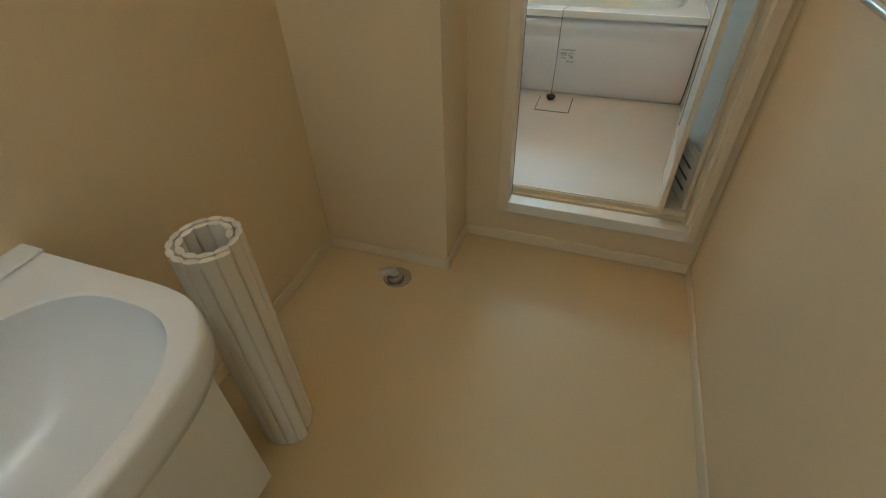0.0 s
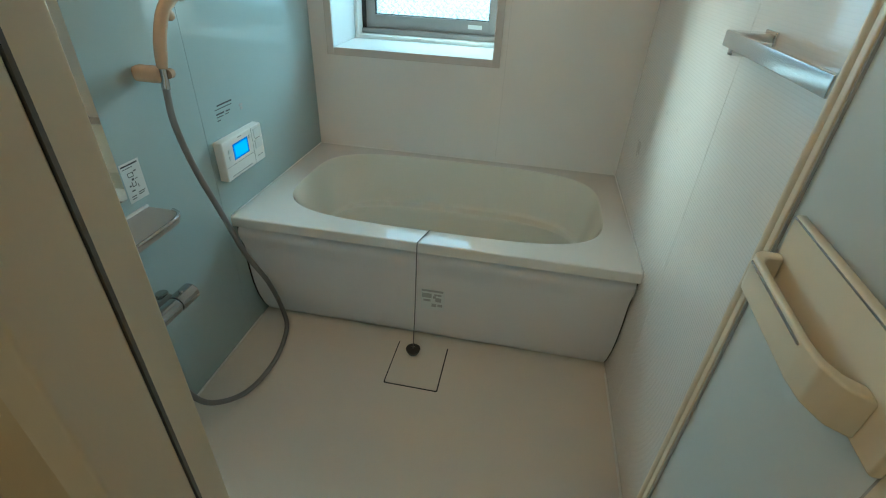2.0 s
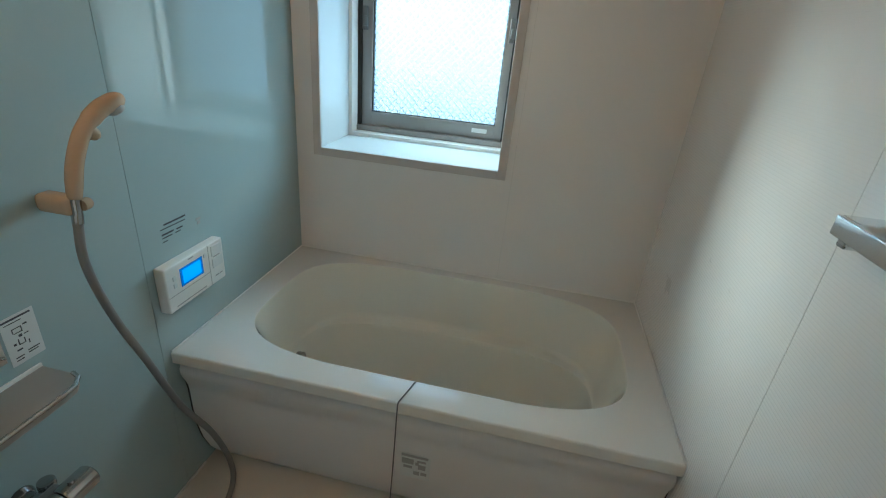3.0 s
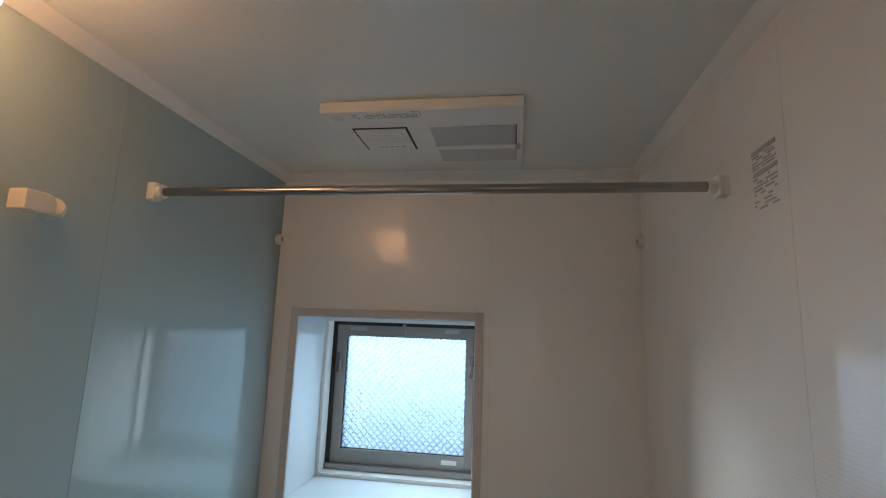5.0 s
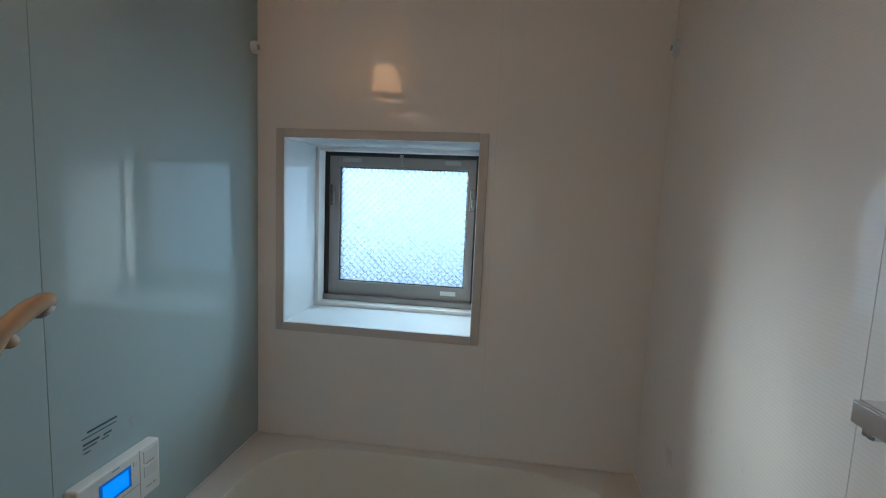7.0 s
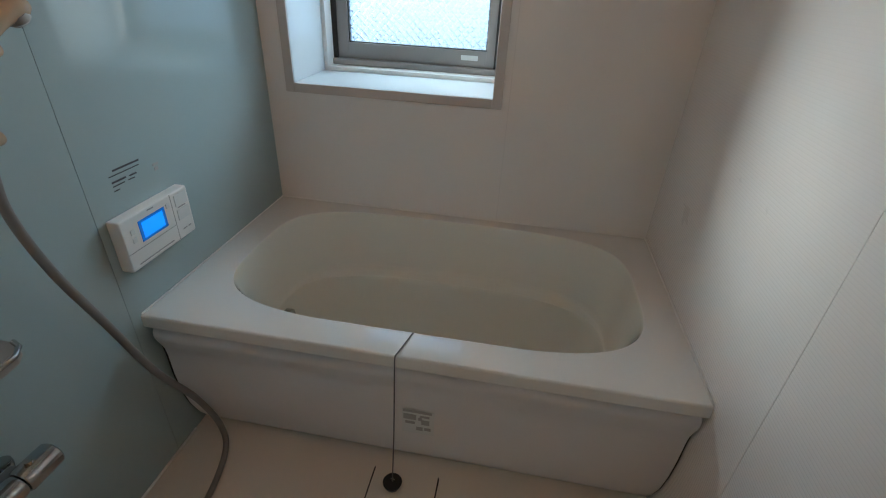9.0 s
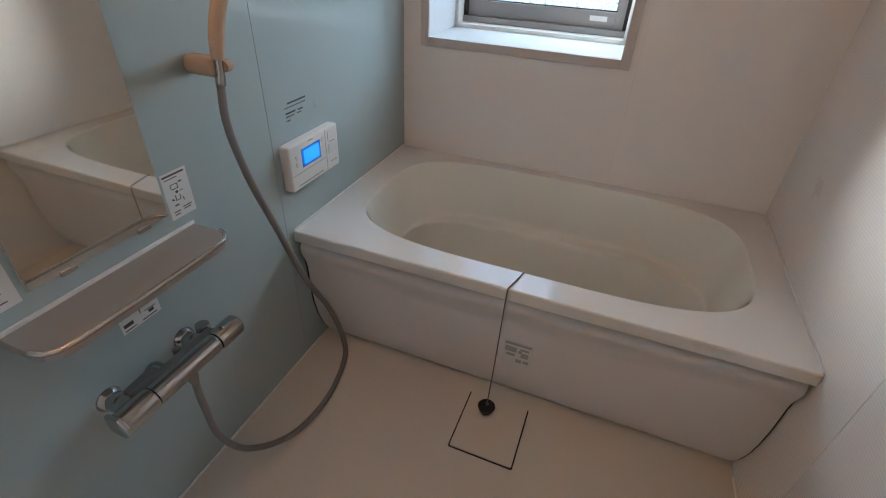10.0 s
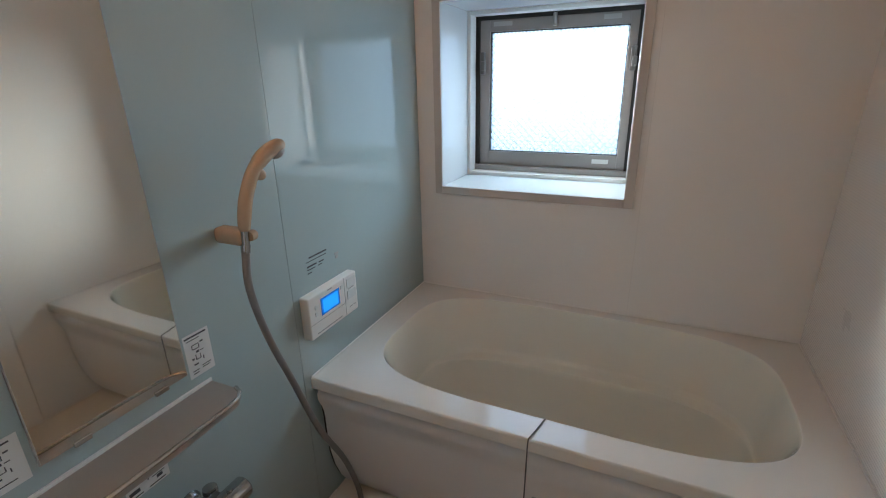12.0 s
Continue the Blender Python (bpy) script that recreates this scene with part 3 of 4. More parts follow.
part("stop_valve", tube([(L + 0.040, 2.158, AZ - 0.016), (L + 0.042, 2.158, AZ + 0.008), (L + 0.042, 2.158, AZ + 0.012)], [0.010, 0.010, 0.006], 14), M_DARKGREY, tap)
part("hose_outlet", tube([(AX, 2.138, AZ - 0.018), (AX, 2.138, AZ - 0.034), (AX, 2.139, AZ - 0.05)], [0.013, 0.012, 0.009], 16), M_CHROME, tap)

shower = thing("hand_shower", (L, 2.40, 1.16), "beige hand shower in a wall holder with a long grey hose", "shower")
HX = -0.868
part("holder", boxes((L, HX - 0.004, 2.384, 2.420, 1.178, 1.214), bevel=0.011), M_BEIGE, shower, "beige plastic wall holder")
part("holder_knob", tube([(HX + 0.004, 2.404, 1.198), (HX + 0.004, 2.416, 1.199), (HX + 0.004, 2.420, 1.199), (HX + 0.004, 2.422, 1.199)], [0.011, 0.011, 0.009, 0.005], 14), M_BEIGE, shower)
head = curve([(HX, 2.398, 1.211), (HX, 2.402, 1.232), (HX + 0.001, 2.414, 1.275), (HX + 0.002, 2.442, 1.324), (HX + 0.003, 2.484, 1.356), (HX + 0.003, 2.532, 1.370)], 6)
part("handset", tube(head, [0.0112 + 0.0026 * min(1, k / 8) + (0.0022 if k > 20 else 0) - (0.006 if k == len(head) - 1 else 0) - (0.0015 if k in (0, len(head) - 2) else 0) for k in range(len(head))], 20), M_BEIGE, shower, "curved beige handset")
part("thumb_button", tube([(HX + 0.002, 2.450, 1.326), (HX + 0.002, 2.461, 1.313), (HX + 0.002, 2.465, 1.309), (HX + 0.002, 2.466, 1.307)], [0.013, 0.012, 0.009, 0.004], 14), M_BEIGE, shower)
part("spray_plate", tube([(HX + 0.004, 2.510, 1.358), (HX + 0.004, 2.514, 1.350), (HX + 0.004, 2.516, 1.347)], [0.015, 0.017, 0.013], 20), M_GREY, shower)
part("hose_nut", tube([(HX, 2.392, 1.166), (HX, 2.394, 1.180), (HX, 2.396, 1.184), (HX, 2.398, 1.212)], [0.0092, 0.0098, 0.0080, 0.0085], 16), M_CHROME, shower)
hose = curve([(HX, 2.392, 1.174), (-0.862, 2.381, 1.09), (-0.858, 2.405, 0.965), (-0.853, 2.452, 0.82), (-0.845, 2.511, 0.636), (-0.838, 2.590, 0.465), (-0.835, 2.638, 0.300), (-0.805, 2.590, 0.252), (-0.775, 2.440, 0.249), (-0.795, 2.300, 0.251), (-0.835, 2.195, 0.312), (-0.853, 2.146, 0.42), (-0.857, 2.139, 0.534), (AX, 2.139, 0.622)], 10)
part("hose", tube(hose, 0.0082, 12), M_HOSE, shower, "flexible grey hose")

hook = thing("shower_holder", (L, 2.40, 1.90), "beige upper shower holder on the blue wall", "shower holder")
part("base", tube([(L, 2.444, 1.916), (L + 0.003, 2.444, 1.916), (L + 0.014, 2.443, 1.916), (L + 0.034, 2.432, 1.916), (L + 0.044, 2.420, 1.916)], [0.018, 0.0195, 0.018, 0.0175, 0.017], 20), M_IVORY, hook)
cup = [(2.356, 1.897), (2.392, 1.897)] + [(2.396 + 0.018 * math.sin(radians(a)), 1.915 - 0.018 * math.cos(radians(a))) for a in range(15, 180, 15)] + [(2.392, 1.933), (2.356, 1.933)]
part("cup", prism(cup, L + 0.024, L + 0.060, along_x, 0.002), M_IVORY, hook)
part("end_button", tube([(L + 0.012, 2.456, 1.914), (L + 0.012, 2.465, 1.914), (L + 0.012, 2.468, 1.914)], [0.009, 0.009, 0.006], 14), M_IVORY, hook)

remote = thing("bath_remote", (L, 2.715, 0.82), "white bath water control panel with a blue lit screen", "control panel")
RX = L + 0.031
part("case", boxes((L, RX, 2.606, 2.830, 0.828, 0.954), bevel=0.005), M_WHITE, remote)
part("screen_frame", boxes((RX - 0.001, RX + 0.0008, 2.656, 2.741, 0.883, 0.934), bevel=0.0007), M_SCREENFRAME, remote, "dark blue surround")
part("screen", boxes((RX - 0.001, RX + 0.0014, 2.664, 2.732, 0.890, 0.928)), M_SCREEN, remote, "lit blue display")
part("flap_seam", boxes((RX - 0.001, RX + 0.0006, 2.610, 2.766, 0.872, 0.8732)), M_GREY, remote)
part("flap_seam", boxes((RX - 0.001, RX + 0.0006, 2.766, 2.7672, 0.832, 0.952)), M_GREY, remote)
for y0, y1, z0, z1 in ((2.778, 2.820, 0.914, 0.944), (2.778, 2.820, 0.878, 0.906)):
    part("button", boxes((RX - 0.001, RX + 0.002, y0, y1, z0, z1), bevel=0.0009), M_LABEL, remote)
for y, z in ((2.636, 0.918), (2.636, 0.898), (2.753, 0.930)):
    part("button", boxes((RX - 0.001, RX + 0.002, y - 0.006, y + 0.006, z - 0.006, z + 0.006), bevel=0.0009), M_LABEL, remote)
for y0, y1, z in ((2.63, 2.745, 0.838), (2.785, 2.80, 0.850), (2.805, 2.815, 0.850), (2.785, 2.812, 0.909), (2.69, 2.71, 0.945)):
    part("print", boxes((RX - 0.001, RX + 0.0006, y0, y1, z, z + 0.003)), M_GREY, remote, "tiny grey lettering")
YP, ZP = (0, 1, 0), (0, 0, 1)
sticker("caution_label", (L, 2.652, 1.050), YP, ZP, 0.13, 0.056, "clear label with dark lines above the control panel", None, [(0.10, 0.02, 0.58, 0.07), (0.0, 0.22, 0.66, 0.035), (0.02, 0.45, 0.30, 0.07), (0.4, 0.47, 0.16, 0.06), (0.02, 0.62, 0.25, 0.04), (0.36, 0.62, 0.14, 0.04), (0.02, 0.80, 0.12, 0.04)])
sticker("pictogram_label", (L, 2.905 - 0.135, 1.030), YP, ZP, 0.03, 0.03, "small grey pictogram beside the caution label", None, [(0.2, 0.2, 0.6, 0.2), (0.3, 0.5, 0.4, 0.3)], M_GREY)
PICTO = [(0.28, 0.26, 0.26, 0.015), (0.26, 0.26, 0.025, 0.10), (0.52, 0.28, 0.025, 0.10), (0.30, 0.36, 0.22, 0.015), (0.40, 0.42, 0.10, 0.05), (0.55, 0.44, 0.14, 0.015), (0.34, 0.50, 0.03, 0.12), (0.34, 0.61, 0.20, 0.015),
         (0.52, 0.52, 0.025, 0.10), (0.60, 0.24, 0.12, 0.03), (0.20, 0.56, 0.08, 0.04), (0.24, 0.70, 0.16, 0.03), (0.62, 0.60, 0.03, 0.08)]
sticker("mirror_label", (L, 2.270, 1.014), YP, ZP, 0.060, 0.098, "white pictogram label beside the mirror", M_LABEL, [(0.05, 0.05, 0.85, 0.035), (0.1, 0.13, 0.5, 0.015), (0.52, 0.80, 0.36, 0.02), (0.52, 0.85, 0.30, 0.02), (0.14, 0.84, 0.25, 0.02), (0.14, 0.90, 0.22, 0.02)] + PICTO)
sticker("mirror_label", (L, 1.935, 1.010), YP, ZP, 0.055, 0.085, "white pictogram label beside the mirror's far edge", M_LABEL, [(0.1, 0.08, 0.7, 0.03), (0.2, 0.85, 0.5, 0.02)] + PICTO)
sticker("tap_label", (L, 2.098, 0.802), YP, ZP, 0.085, 0.050, "small white pictogram label above the shower tap", M_LABEL, [(0.05, 0.08, 0.02, 0.28), (0.05, 0.08, 0.2, 0.025), (0.24, 0.08, 0.02, 0.28), (0.06, 0.60, 0.24, 0.16), (0.36, 0.12, 0.1, 0.08), (0.42, 0.26, 0.2, 0.03), (0.50, 0.36, 0.02, 0.2), (0.62, 0.10, 0.25, 0.03), (0.64, 0.20, 0.12, 0.10), (0.60, 0.55, 0.3, 0.03), (0.70, 0.62, 0.14, 0.14), (0.05, 0.88, 0.3, 0.04), (0.5, 0.88, 0.4, 0.04)])

# wall lamp
wl = thing("wall_lamp", (L, 2.17, 2.10), "warm lit white glass wall lamp near the ceiling", "lamp")
part("base", boxes((L, L + 0.05, 2.07, 2.19, 2.13, 2.24), bevel=0.006), M_WHITE, wl)
prof = [(0.020, 2.105), (0.055, 2.108), (0.078, 2.12), (0.088, 2.145), (0.090, 2.18), (0.088, 2.235), (0.080, 2.252), (0.05, 2.256)]
part("shade", tube([(L + 0.112, 2.13, z + 0.01) for r, z in prof], [r * 0.95 for r, z in prof], 28), M_GLOBE, wl, "glowing warm white shade")

# ---- drying rod, hooks, heater ----
rod = thing("drying_rod", ((L + R) / 2, 2.665, 2.0), "steel drying rod across the bathroom in white holders", "rod")
RZ, RY = 2.023, 2.690
part("bar", tube([(L + 0.03, RY, RZ), (R - 0.03, RY, RZ)], 0.0108, 20), M_ROD, rod)
for x, s in ((L, 1), (R, -1)):
    part("holder", boxes((x, x + s * 0.022, RY - 0.017, RY + 0.013, RZ - 0.023, RZ + 0.022), bevel=0.004), M_WHITE, rod)
    part("collar", tube([(x + s * 0.02, RY, RZ), (x + s * 0.036, RY, RZ), (x + s * 0.038, RY, RZ)], [0.0165, 0.0165, 0.013], 20), M_WHITE, rod)
for x, s in ((L, 1), (R, -1)):
    hk = thing("rod_socket", (x, 3.30, 2.0), "small white rod socket on the bathroom wall", "hook", "rod sockets")
    part("cap", tube([(x, 3.318, 2.024), (x + s * 0.012, 3.318, 2.024), (x + s * 0.018, 3.318, 2.024)], [0.02, 0.02, 0.017], 18), M_WHITE, hk)
    part("mouth", tube([(x + s * 0.0175, 3.318, 2.024), (x + s * 0.019, 3.318, 2.024)], 0.009, 14), M_GREY, hk)

HZ, HX0, HX1, HY0, HY1 = 2.252, -0.567, -0.045, 2.768, 3.19
heater = thing("ceiling_heater", (-0.3, 2.95, HZ), "white bathroom heater and dryer unit under the ceiling", "heater")
part("case", boxes((HX0, HX1, HY0, HY1, HZ, ZC), bevel=0.005), M_WHITE, heater)
part("outlet_recess", boxes((-0.512, -0.358, 2.866, 3.022, HZ - 0.0012, HZ + 0.003)), M_GAP, heater, "dark air outlet")
for k in range(3):
    y = 2.872 + 0.0490 * k
    part("louvre", boxes((-0.506, -0.364, y, y + 0.0465, HZ - 0.004, HZ - 0.0012), bevel=0.001), M_WHITE, heater)
part("louvre_print", boxes(*[(-0.47 + 0.017 * k, -0.458 + 0.017 * k, 2.990, 2.996, HZ - 0.0045, HZ - 0.003) for k in range(5)]), M_GREY, heater, "small grey lettering")
part("filter", boxes((-0.296, -0.066, 2.872, 2.996, HZ - 0.003, HZ + 0.002), bevel=0.001), M_MESH, heater, "grey mesh intake filter")
part("filter", boxes((-0.296, -0.066, 3.023, 3.130, HZ - 0.003, HZ + 0.002), bevel=0.001), M_MESH, heater, "grey mesh intake filter")
part("filter_clip", boxes((-0.064, -0.052, 3.002, 3.020, HZ - 0.009, HZ + 0.002), bevel=0.002), M_GREY, heater)
part("filter_edge", boxes((-0.0655, -0.0635, 2.868, 3.132, HZ - 0.0035, HZ + 0.002)), M_DARKGREY, heater, "dark gap beside the filter")
part("filter_bar", boxes((-0.30, -0.066, 2.998, 3.022, HZ - 0.006, HZ + 0.002), bevel=0.002), M_WHITE, heater)
part("sensor", boxes((-0.542, -0.520, 2.79, 2.815, HZ - 0.003, HZ + 0.002), bevel=0.001), M_LABEL, heater)
part("seam", boxes((-0.33, -0.305, 2.775, 2.777, HZ - 0.0008, HZ + 0.002), (-0.307, -0.305, 2.775, 2.80, HZ - 0.0008, HZ + 0.002)), M_GREY, heater)
rows = [(-0.455 + 0.0085 * k, 2.786 + 0.009 * j) for j in range(3) for k in range(17) if (k * 5 + j * 3) % 7]
part("print", boxes(*[(x, x + 0.006, y, y + 0.004, HZ - 0.0008, HZ + 0.002) for x, y in rows], (-0.487, -0.472, 2.786, 2.790, HZ - 0.0008, HZ + 0.002), (-0.487, -0.480, 2.797, 2.801, HZ - 0.0008, HZ + 0.002), (-0.476, -0.468, 2.802, 2.806, HZ - 0.0008, HZ + 0.002)), M_GREY, heater, "small grey lettering")

# ---- right wall: notice and towel bar ----
YM = (0, -1, 0)
sticker("notice_label", (R, 2.588, 2.053), YM, ZP, 0.083, 0.112, "clear notice with dark printed lines on the white wall", None, [(0.02, 0.0, 0.95, 0.07), (0.05, 0.36, 0.93, 0.07)] + text_rows(RNG, 5, 0.1, 0.24) + text_rows(RNG, 9, 0.46, 0.54, 0.55), M_GREY)
bar = thing("towel_bar", (R, 2.23, 1.33), "flat chrome towel bar on the white bathroom wall", "towel bar")
part("rail", boxes((0.287, 0.294, 2.020, 2.394, 1.344, 1.370), bevel=0.002), M_POLISH, bar)
for y in (2.362, 2.035):
    part("bracket", boxes((0.294, R, y - 0.004, y + 0.034, 1.357, 1.370), (R - 0.006, R, y - 0.008, y + 0.04, 1.329, 1.374), bevel=0.002), M_POLISH, bar)
part("hook", boxes((0.300, R, 2.378, 2.394, 1.330, 1.336), (0.300, 0.304, 2.378, 2.394, 1.330, 1.346), bevel=0.0015), M_POLISH, bar)

# ---- bathroom door ----
door_frame = tagged(new("door_frame"), "ivory aluminium frame and raised sill of the bathroom doorway", "door frame", "", "structure")
YA, YB = WD - 0.022, F + 0.012
part("jamb", boxes((DX0 - 0.036, DX0 + 0.009, YA, 1.646, 0.163, DZ1 + 0.03), bevel=0.004), M_TRIM, door_frame)
part("inner_jamb", boxes((DX0 - 0.045, DX0 - 0.011, 1.652, 1.702, 0.163, DZ1), bevel=0.002), M_IVORY, door_frame)
part("jamb", boxes((DX1 + 0.008, DX1 + 0.036, YA, 1.625, 0.163, DZ1 + 0.03), (DX1 - 0.004, DX1 + 0.030, 1.618, YB, 0.163, DZ1), bevel=0.004), M_TRIM, door_frame)
part("head", boxes((DX0 - 0.008, DX1 + 0.008, YA, YB, DZ1, DZ1 + 0.03), bevel=0.003), M_TRIM, door_frame)
part("gasket", boxes((DX0 - 0.03, DX0 + 0.0098, 1.6462, 1.6500, 0.21, DZ1)), M_DARKGREY, door_frame, "dark rubber seal")
part("gasket", boxes((DX1 - 0.003, DX1 + 0.001, 1.674, 1.678, 0.21, DZ1)), M_DARKGREY, door_frame, "dark rubber seal")
part("sill", boxes((DX0 - 0.008, DX1 + 0.008, YA + 0.002, 1.640, 0.163, 0.211), bevel=0.004), M_WHITE, door_frame, "white front sill")
part("track", boxes((DX0, DX1, 1.640, 1.652, 0.163, 0.203), (DX0 - 0.008, DX1, 1.652, 1.672, 0.163, 0.214), (DX0 - 0.008, DX1, 1.672, YB, 0.163, 0.232), bevel=0.002), M_IVORY, door_frame, "ivory door track")

door = thing("bifold_door", (0.30, 1.80, 0.21), "folded ivory bifold bathroom door with frosted resin panes", "door")


def leaf(name, p, q, s):
    """One door leaf from p to q in plan, 18 mm thick."""
    p, q = Vector((*p, 0)), Vector((*q, 0))
    ux = (q - p).normalized()
    w, nn = (q - p).length, Vector((-ux.y, ux.x, 0))
    m = Matrix.Translation(p) @ Matrix((ux, nn, (0, 0, 1))).transposed().to_4x4()

    def put(bm):
        bm.transform(m)
        return bm

    z0, z1, t = 0.215, 2.13, 0.009
    body = part(name, put(boxes((0, s, -t, t, z0, z1), (w - s, w, -t, t, z0, z1), (s, w - s, -t, t, z1 - 0.04, z1), (s, w - s, -t, t, 0.435, 0.462), (s, w - s, -t, t, z0, z0 + 0.03), bevel=0.003)), M_TRIM, door)
    part("pane", put(boxes((s, w - s, -0.003, 0.003, 0.462, z1 - 0.04))), M_FROSTPANEL, body, "frosted resin pane")
    part("kick_panel", put(boxes((s, w - s, -0.006, 0.006, z0 + 0.03, 0.435), bevel=0.002)), M_WHITE, body, "white lower panel")
    part("pane_bead", put(boxes((s - 0.001, s + 0.003, -0.0065, 0.0065, 0.462, z1 - 0.04), (w - s - 0.003, w - s + 0.001, -0.0065, 0.0065, 0.462, z1 - 0.04))), M_GREY, body, "thin grey glazing bead")
    return body, put, w


PIV, HINGE, FREE = (0.342, 1.690), (0.276, 1.962), (0.258, 1.657)
a, put_a, wa = leaf("leaf", PIV, HINGE, 0.010)
for z in (0.290, 0.338, 0.386):
    part("vent_slot", put_a(boxes((0.05, wa - 0.05, 0.004, 0.0085, z, z + 0.008))), M_DARKGREY, a, "dark vent slot")
b, put_b, wb = leaf("leaf", HINGE, FREE, 0.014)
for sgn in (1, -1):
    hb = part("handle", put_b(boxes((0.048, wb - 0.012, min(sgn * 0.007, sgn * 0.017), max(sgn * 0.007, sgn * 0.017), 1.160, 1.250), bevel=0.003)), M_IVORY, b, "ivory grab handle")
    if sgn == 1:
        part("grip", put_b(boxes((wb - 0.16, wb - 0.03, 0.016, 0.034, 1.186, 1.232), bevel=0.005)), M_IVORY, hb)
        part("grip_inlay", put_b(boxes((wb - 0.15, wb - 0.04, 0.0335, 0.0348, 1.204, 1.209))), M_CHROME, hb, "thin chrome line")
    if sgn == -1:
        u0, u1 = 0.056, wb - 0.040
        band = [(u0, -0.017), (u0, -0.050), (u0 + 0.006, -0.064), (u0 + 0.020, -0.072), (u1 - 0.055, -0.072), (u1 - 0.03, -0.066), (u1 - 0.010, -0.048), (u1, -0.017),
                (u1 - 0.018, -0.017), (u1 - 0.026, -0.040), (u1 - 0.040, -0.053), (u1 - 0.06, -0.058), (u0 + 0.026, -0.058), (u0 + 0.018, -0.052), (u0 + 0.014, -0.042), (u0 + 0.014, -0.017)]
        part("grip", put_b(prism([(u, -0.017 + (v + 0.017) * 0.56) for u, v in band], 1.164, 1.206, flat, 0.003)), M_IVORY, hb)
        part("grip_inlay", put_b(boxes((u0 + 0.018, u1 - 0.06, -0.0493, -0.047, 1.1985, 1.2015), bevel=0.001)), M_CHROME, hb, "thin chrome line")
        part("plate_inlay", put_b(boxes((0.05, wb - 0.03, -0.0180, -0.016, 1.2455, 1.2475), bevel=0.0008)), M_CHROME, hb, "thin chrome line")
part("hinge", tube([(HINGE[0], HINGE[1] + 0.012, 0.215), (HINGE[0], HINGE[1] + 0.012, 2.13)], 0.009, 10), M_TRIM, door)

# ---- washroom things ----
vanity = thing("washbasin_vanity", (-0.78, 0.0, 0), "white washbasin vanity unit against the papered wall", "washbasin")
VZ = 0.75
VY0, VY1 = -0.375, 0.383


def squircle(cx, rx, ry, n, z, back=None):
    """A rounded ring; behind its middle it runs square to the wall if back is given."""
    out = []
    for k in range(N):
        a = 2 * math.pi * (k + 0.5) / N
        c, s = math.cos(a), math.sin(a)
        x, y = rx * math.copysign(abs(c) ** (2 / n), c), ry * math.copysign(abs(s) ** (2 / n), s)
        if back and c < 0:
            f = min((cx - back) / max(-c, 1e-6), ry / max(abs(s), 1e-6))
            x, y = c * f, s * f
        out.append(Vector((cx + x, y + 0.004, z)))
    if back:
        for sy in (1, -1):
            q = Vector((back, sy * ry + 0.004, z))
            out[min(range(N), key=lambda k: (out[k] - q).length)] = q
    return out


def outline_ring(inset, z):
    return squircle(-0.765, 0.259 - inset, 0.379 - 0.25 * inset, 3.3, z, WL)


def bowl_ring(f, z):
    return squircle(-0.738, 0.198 * f, 0.326 * f, 2.8, z)


part("basin", loft([outline_ring(0.15, VZ - 0.204), outline_ring(0.13, VZ - 0.165), outline_ring(0.06, VZ - 0.13), outline_ring(0.014, VZ - 0.09), outline_ring(0.0, VZ - 0.05), outline_ring(0.0, VZ - 0.014), outline_ring(0.004, VZ - 0.004), outline_ring(0.014, VZ), bowl_ring(1.02, VZ), *[bowl_ring(0.995 * math.cos(math.pi / 2 * k / 14.5) ** 0.75, VZ - 0.003 - 0.185 * math.sin(math.pi / 2 * k / 14.5)) for k in range(15)]], cap=True), M_CERAMIC, vanity, "glossy white moulded basin")
part("drain", tube([(-0.738, 0.004, VZ - 0.194), (-0.738, 0.004, VZ - 0.189)], 0.022, 20), M_CHROME, vanity)
part("cabinet", boxes((WL, -0.69, VY0 + 0.02, VY1 - 0.025, 0.06, VZ - 0.204), bevel=0.002), M_WHITE, vanity)
part("plinth", boxes((WL, -0.73, VY0 + 0.03, VY1 - 0.035, 0, 0.06)), M_GREY, vanity)
for y0, y1 in ((VY0 + 0.022, 0.004), (0.008, VY1 - 0.027)):
    d = part("door", boxes((-0.69, -0.672, y0, y1, 0.065, VZ - 0.208), bevel=0.002), M_WHITE, vanity)
part("back_ledge", boxes((WL, WL + 0.06, VY0, VY1, VZ + 0.0005, VZ + 0.008), bevel=0.003), M_CERAMIC, vanity)
part("seam", boxes((-0.70, -0.671, VY1 - 0.0265, VY1 - 0.0235, VZ - 0.222, VZ - 0.205)), M_GAP, vanity)

# rolled bath lid
roll = thing("rolled_bath_lid", (-0.757, 0.540, 0), "white slatted bath lid rolled up and standing on the floor", "bath lid")
theta, rad, slats = 0.0, 0.0455, []
while len(slats) < 24:
    slats.append((theta, rad))
    theta += 0.0308 / rad
    rad = 0.0455 + 0.0185 * theta / (2 * math.pi)
for th, rd in slats:
    prof = [(0.0160 * math.cos(a3), 0.0076 * math.copysign(abs(math.sin(a3)) ** 0.82, math.sin(a3))) for a3 in [2 * math.pi * k / 16 for k in range(16)]]
    m = pose(-0.757 + rd * math.cos(th + 0.6), 0.540 + rd * math.sin(th + 0.6), 0, 0, 0, math.degrees(th + 0.6) + 90)
    bm = prism(prof, 0.0, 0.722, flat)
    bm.transform(m)
    part("slat", bm, M_SLAT, roll)

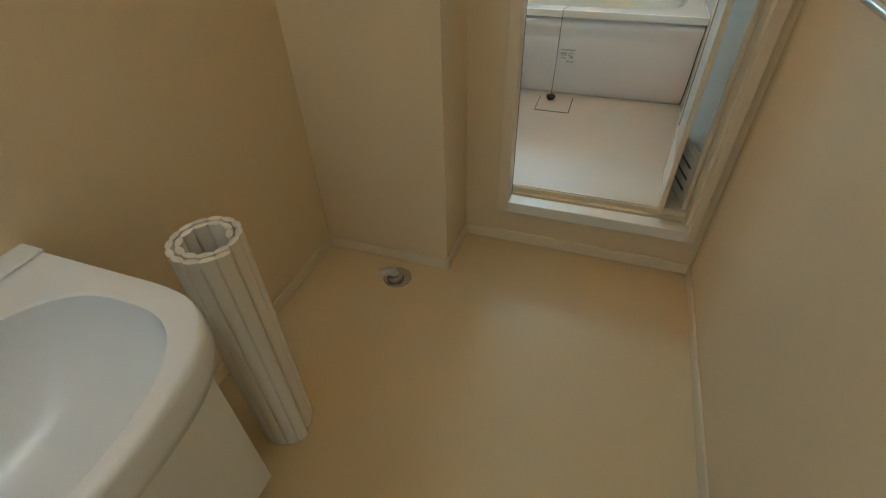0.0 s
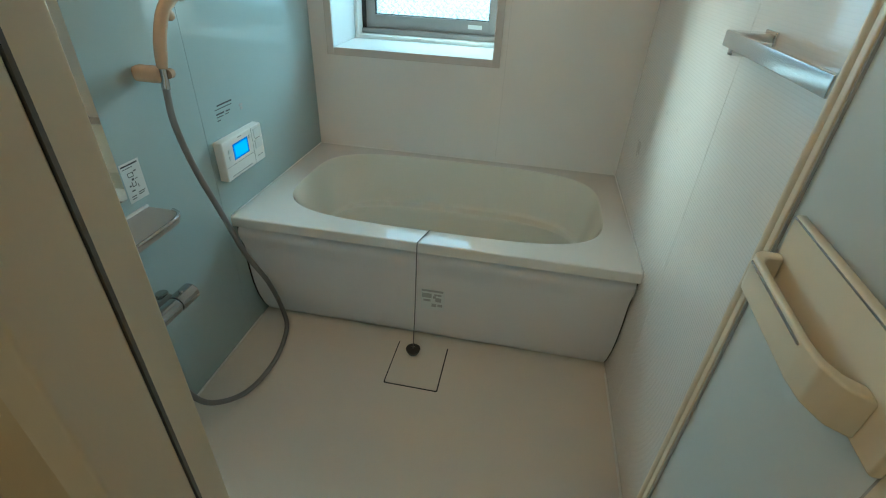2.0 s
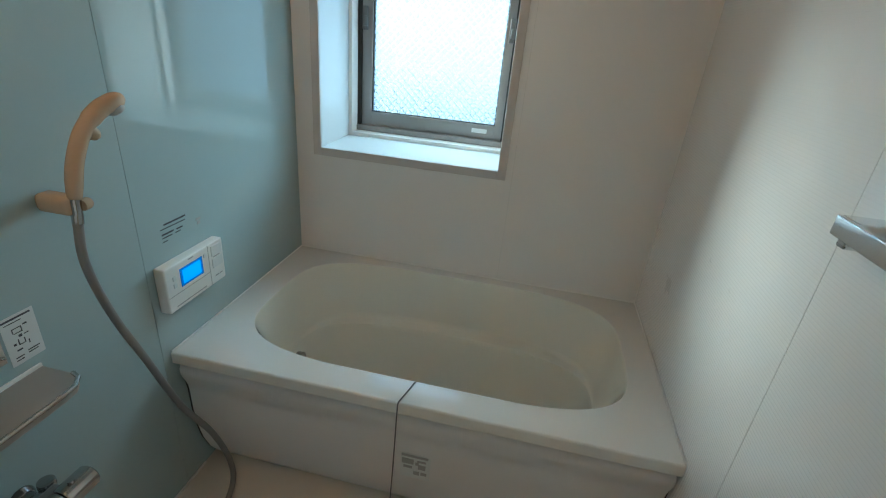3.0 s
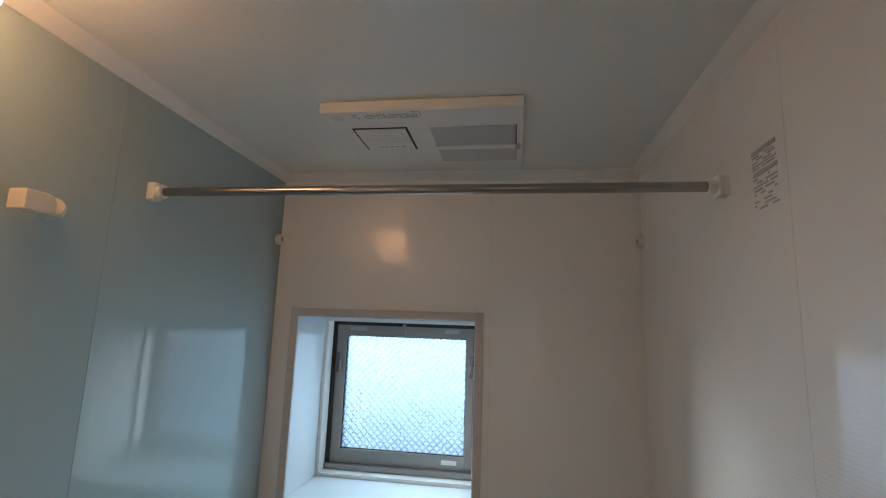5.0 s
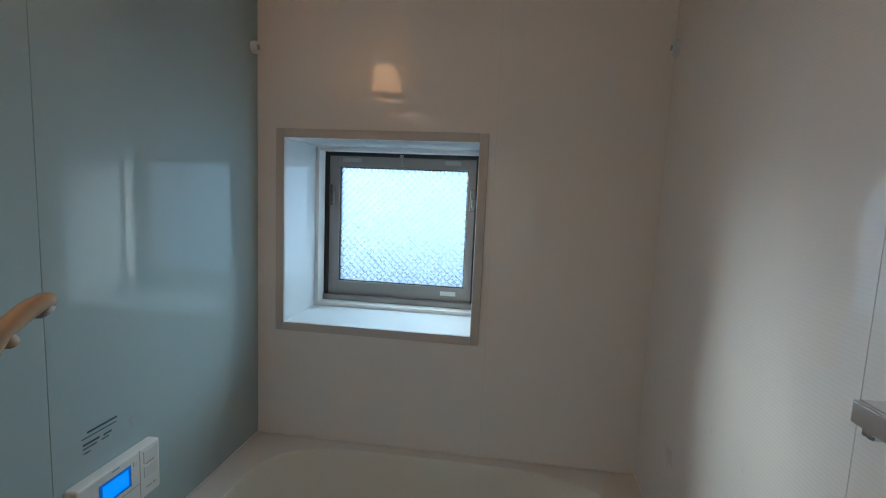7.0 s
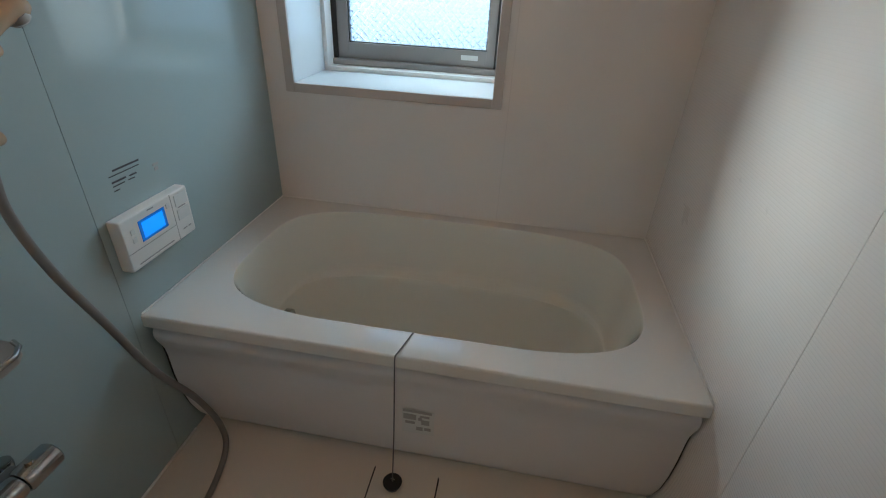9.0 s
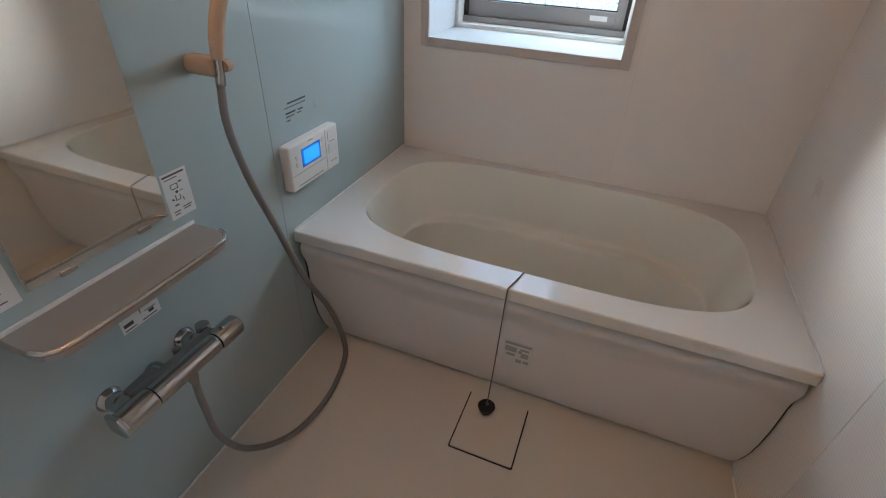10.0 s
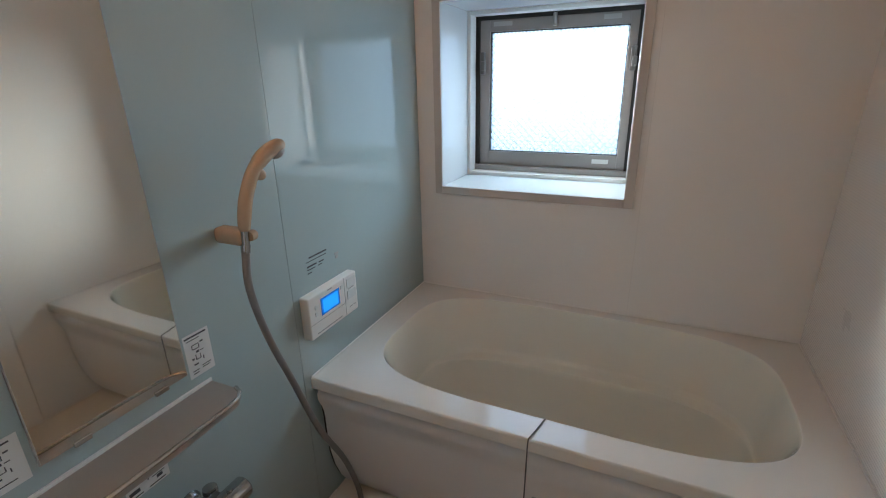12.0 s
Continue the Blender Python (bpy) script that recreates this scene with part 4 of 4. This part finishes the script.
# floor trap
trap = thing("washer_drain", (-0.690, 1.222, 0), "chrome washing machine drain trap set in the floor", "drain")
part("plate", tube([(-0.690, 1.222, 0.0), (-0.690, 1.222, 0.004), (-0.690, 1.222, 0.007)], [0.058, 0.057, 0.05], 32), M_CHROME, trap)
part("cup", tube([(-0.695, 1.215, 0.006), (-0.695, 1.215, 0.022), (-0.695, 1.215, 0.028)], [0.036, 0.033, 0.022], 24), M_CHROME, trap)
part("elbow", tube(curve([(-0.695, 1.215, 0.02), (-0.700, 1.210, 0.04), (-0.715, 1.200, 0.047), (-0.745, 1.182, 0.046)], 5), 0.017, 16), M_GREY, trap, "grey plastic elbow")
part("screw", tube([(-0.665, 1.196, 0.006), (-0.665, 1.196, 0.012)], 0.006, 10), M_CHROME, trap)

# towel rails
rail = thing("towel_rail", (WR, 1.0, 1.1), "double chrome towel rail on the papered wall", "towel rail")
for x, z in ((0.397, 1.193), (0.352, 1.117)):
    part("bar", tube([(x, 0.57, z), (x, 1.272, z)], 0.009, 18), M_STEEL, rail)
    for y, way in ((0.572, -1), (1.268, 1)):
        part("end_cap", tube([(x, y, z), (x, y + way * 0.012, z), (x, y + way * 0.015, z)], [0.0115, 0.0115, 0.009], 18), M_STEEL, rail)
for y in (0.572, 1.262):
    out = [(WR, 1.212), (0.397, 1.213), (0.386, 1.209), (0.383, 1.199), (0.388, 1.188), (0.402, 1.166), (0.402, 1.152), (0.352, 1.136), (0.341, 1.130), (0.339, 1.121), (0.344, 1.112), (0.360, 1.108), (WR, 1.092)]
    part("bracket", prism(out, y - 0.001, y + 0.009, along_y, 0.0012), M_STEEL, rail, "polished stepped bracket")

# washroom ceiling lamp
CLX, CLY = -0.30, 0.62
cl = thing("ceiling_lamp", (CLX, CLY, WZ - 0.06), "round warm lit ceiling lamp in the washroom", "lamp")
part("base", tube([(CLX, CLY, WZ), (CLX, CLY, WZ - 0.02)], 0.10, 28), M_WHITE, cl)
part("shade", tube([(CLX, CLY, WZ - 0.02), (CLX, CLY, WZ - 0.045), (CLX, CLY, WZ - 0.06)], [0.09, 0.085, 0.06], 28), M_TUBELIGHT, cl, "glowing warm shade")

# lamp over the washbasin
vl = thing("vanity_lamp", (WL, 0.0, 1.86), "long white lit tube lamp on the wall over the washbasin", "lamp")
part("housing", boxes((WL, WL + 0.055, -0.27, 0.27, 1.845, 1.915), bevel=0.006), M_WHITE, vl)
part("tube", tube([(WL + 0.082, -0.255, 1.88), (WL + 0.082, -0.25, 1.88), (WL + 0.082, 0.25, 1.88), (WL + 0.082, 0.255, 1.88)], [0.018, 0.024, 0.024, 0.018], 18), M_VANITYTUBE, vl, "glowing white tube")
for y in (-0.258, 0.248):
    part("end_cap", boxes((WL + 0.05, WL + 0.108, y, y + 0.010, 1.853, 1.907), bevel=0.003), M_WHITE, vl)
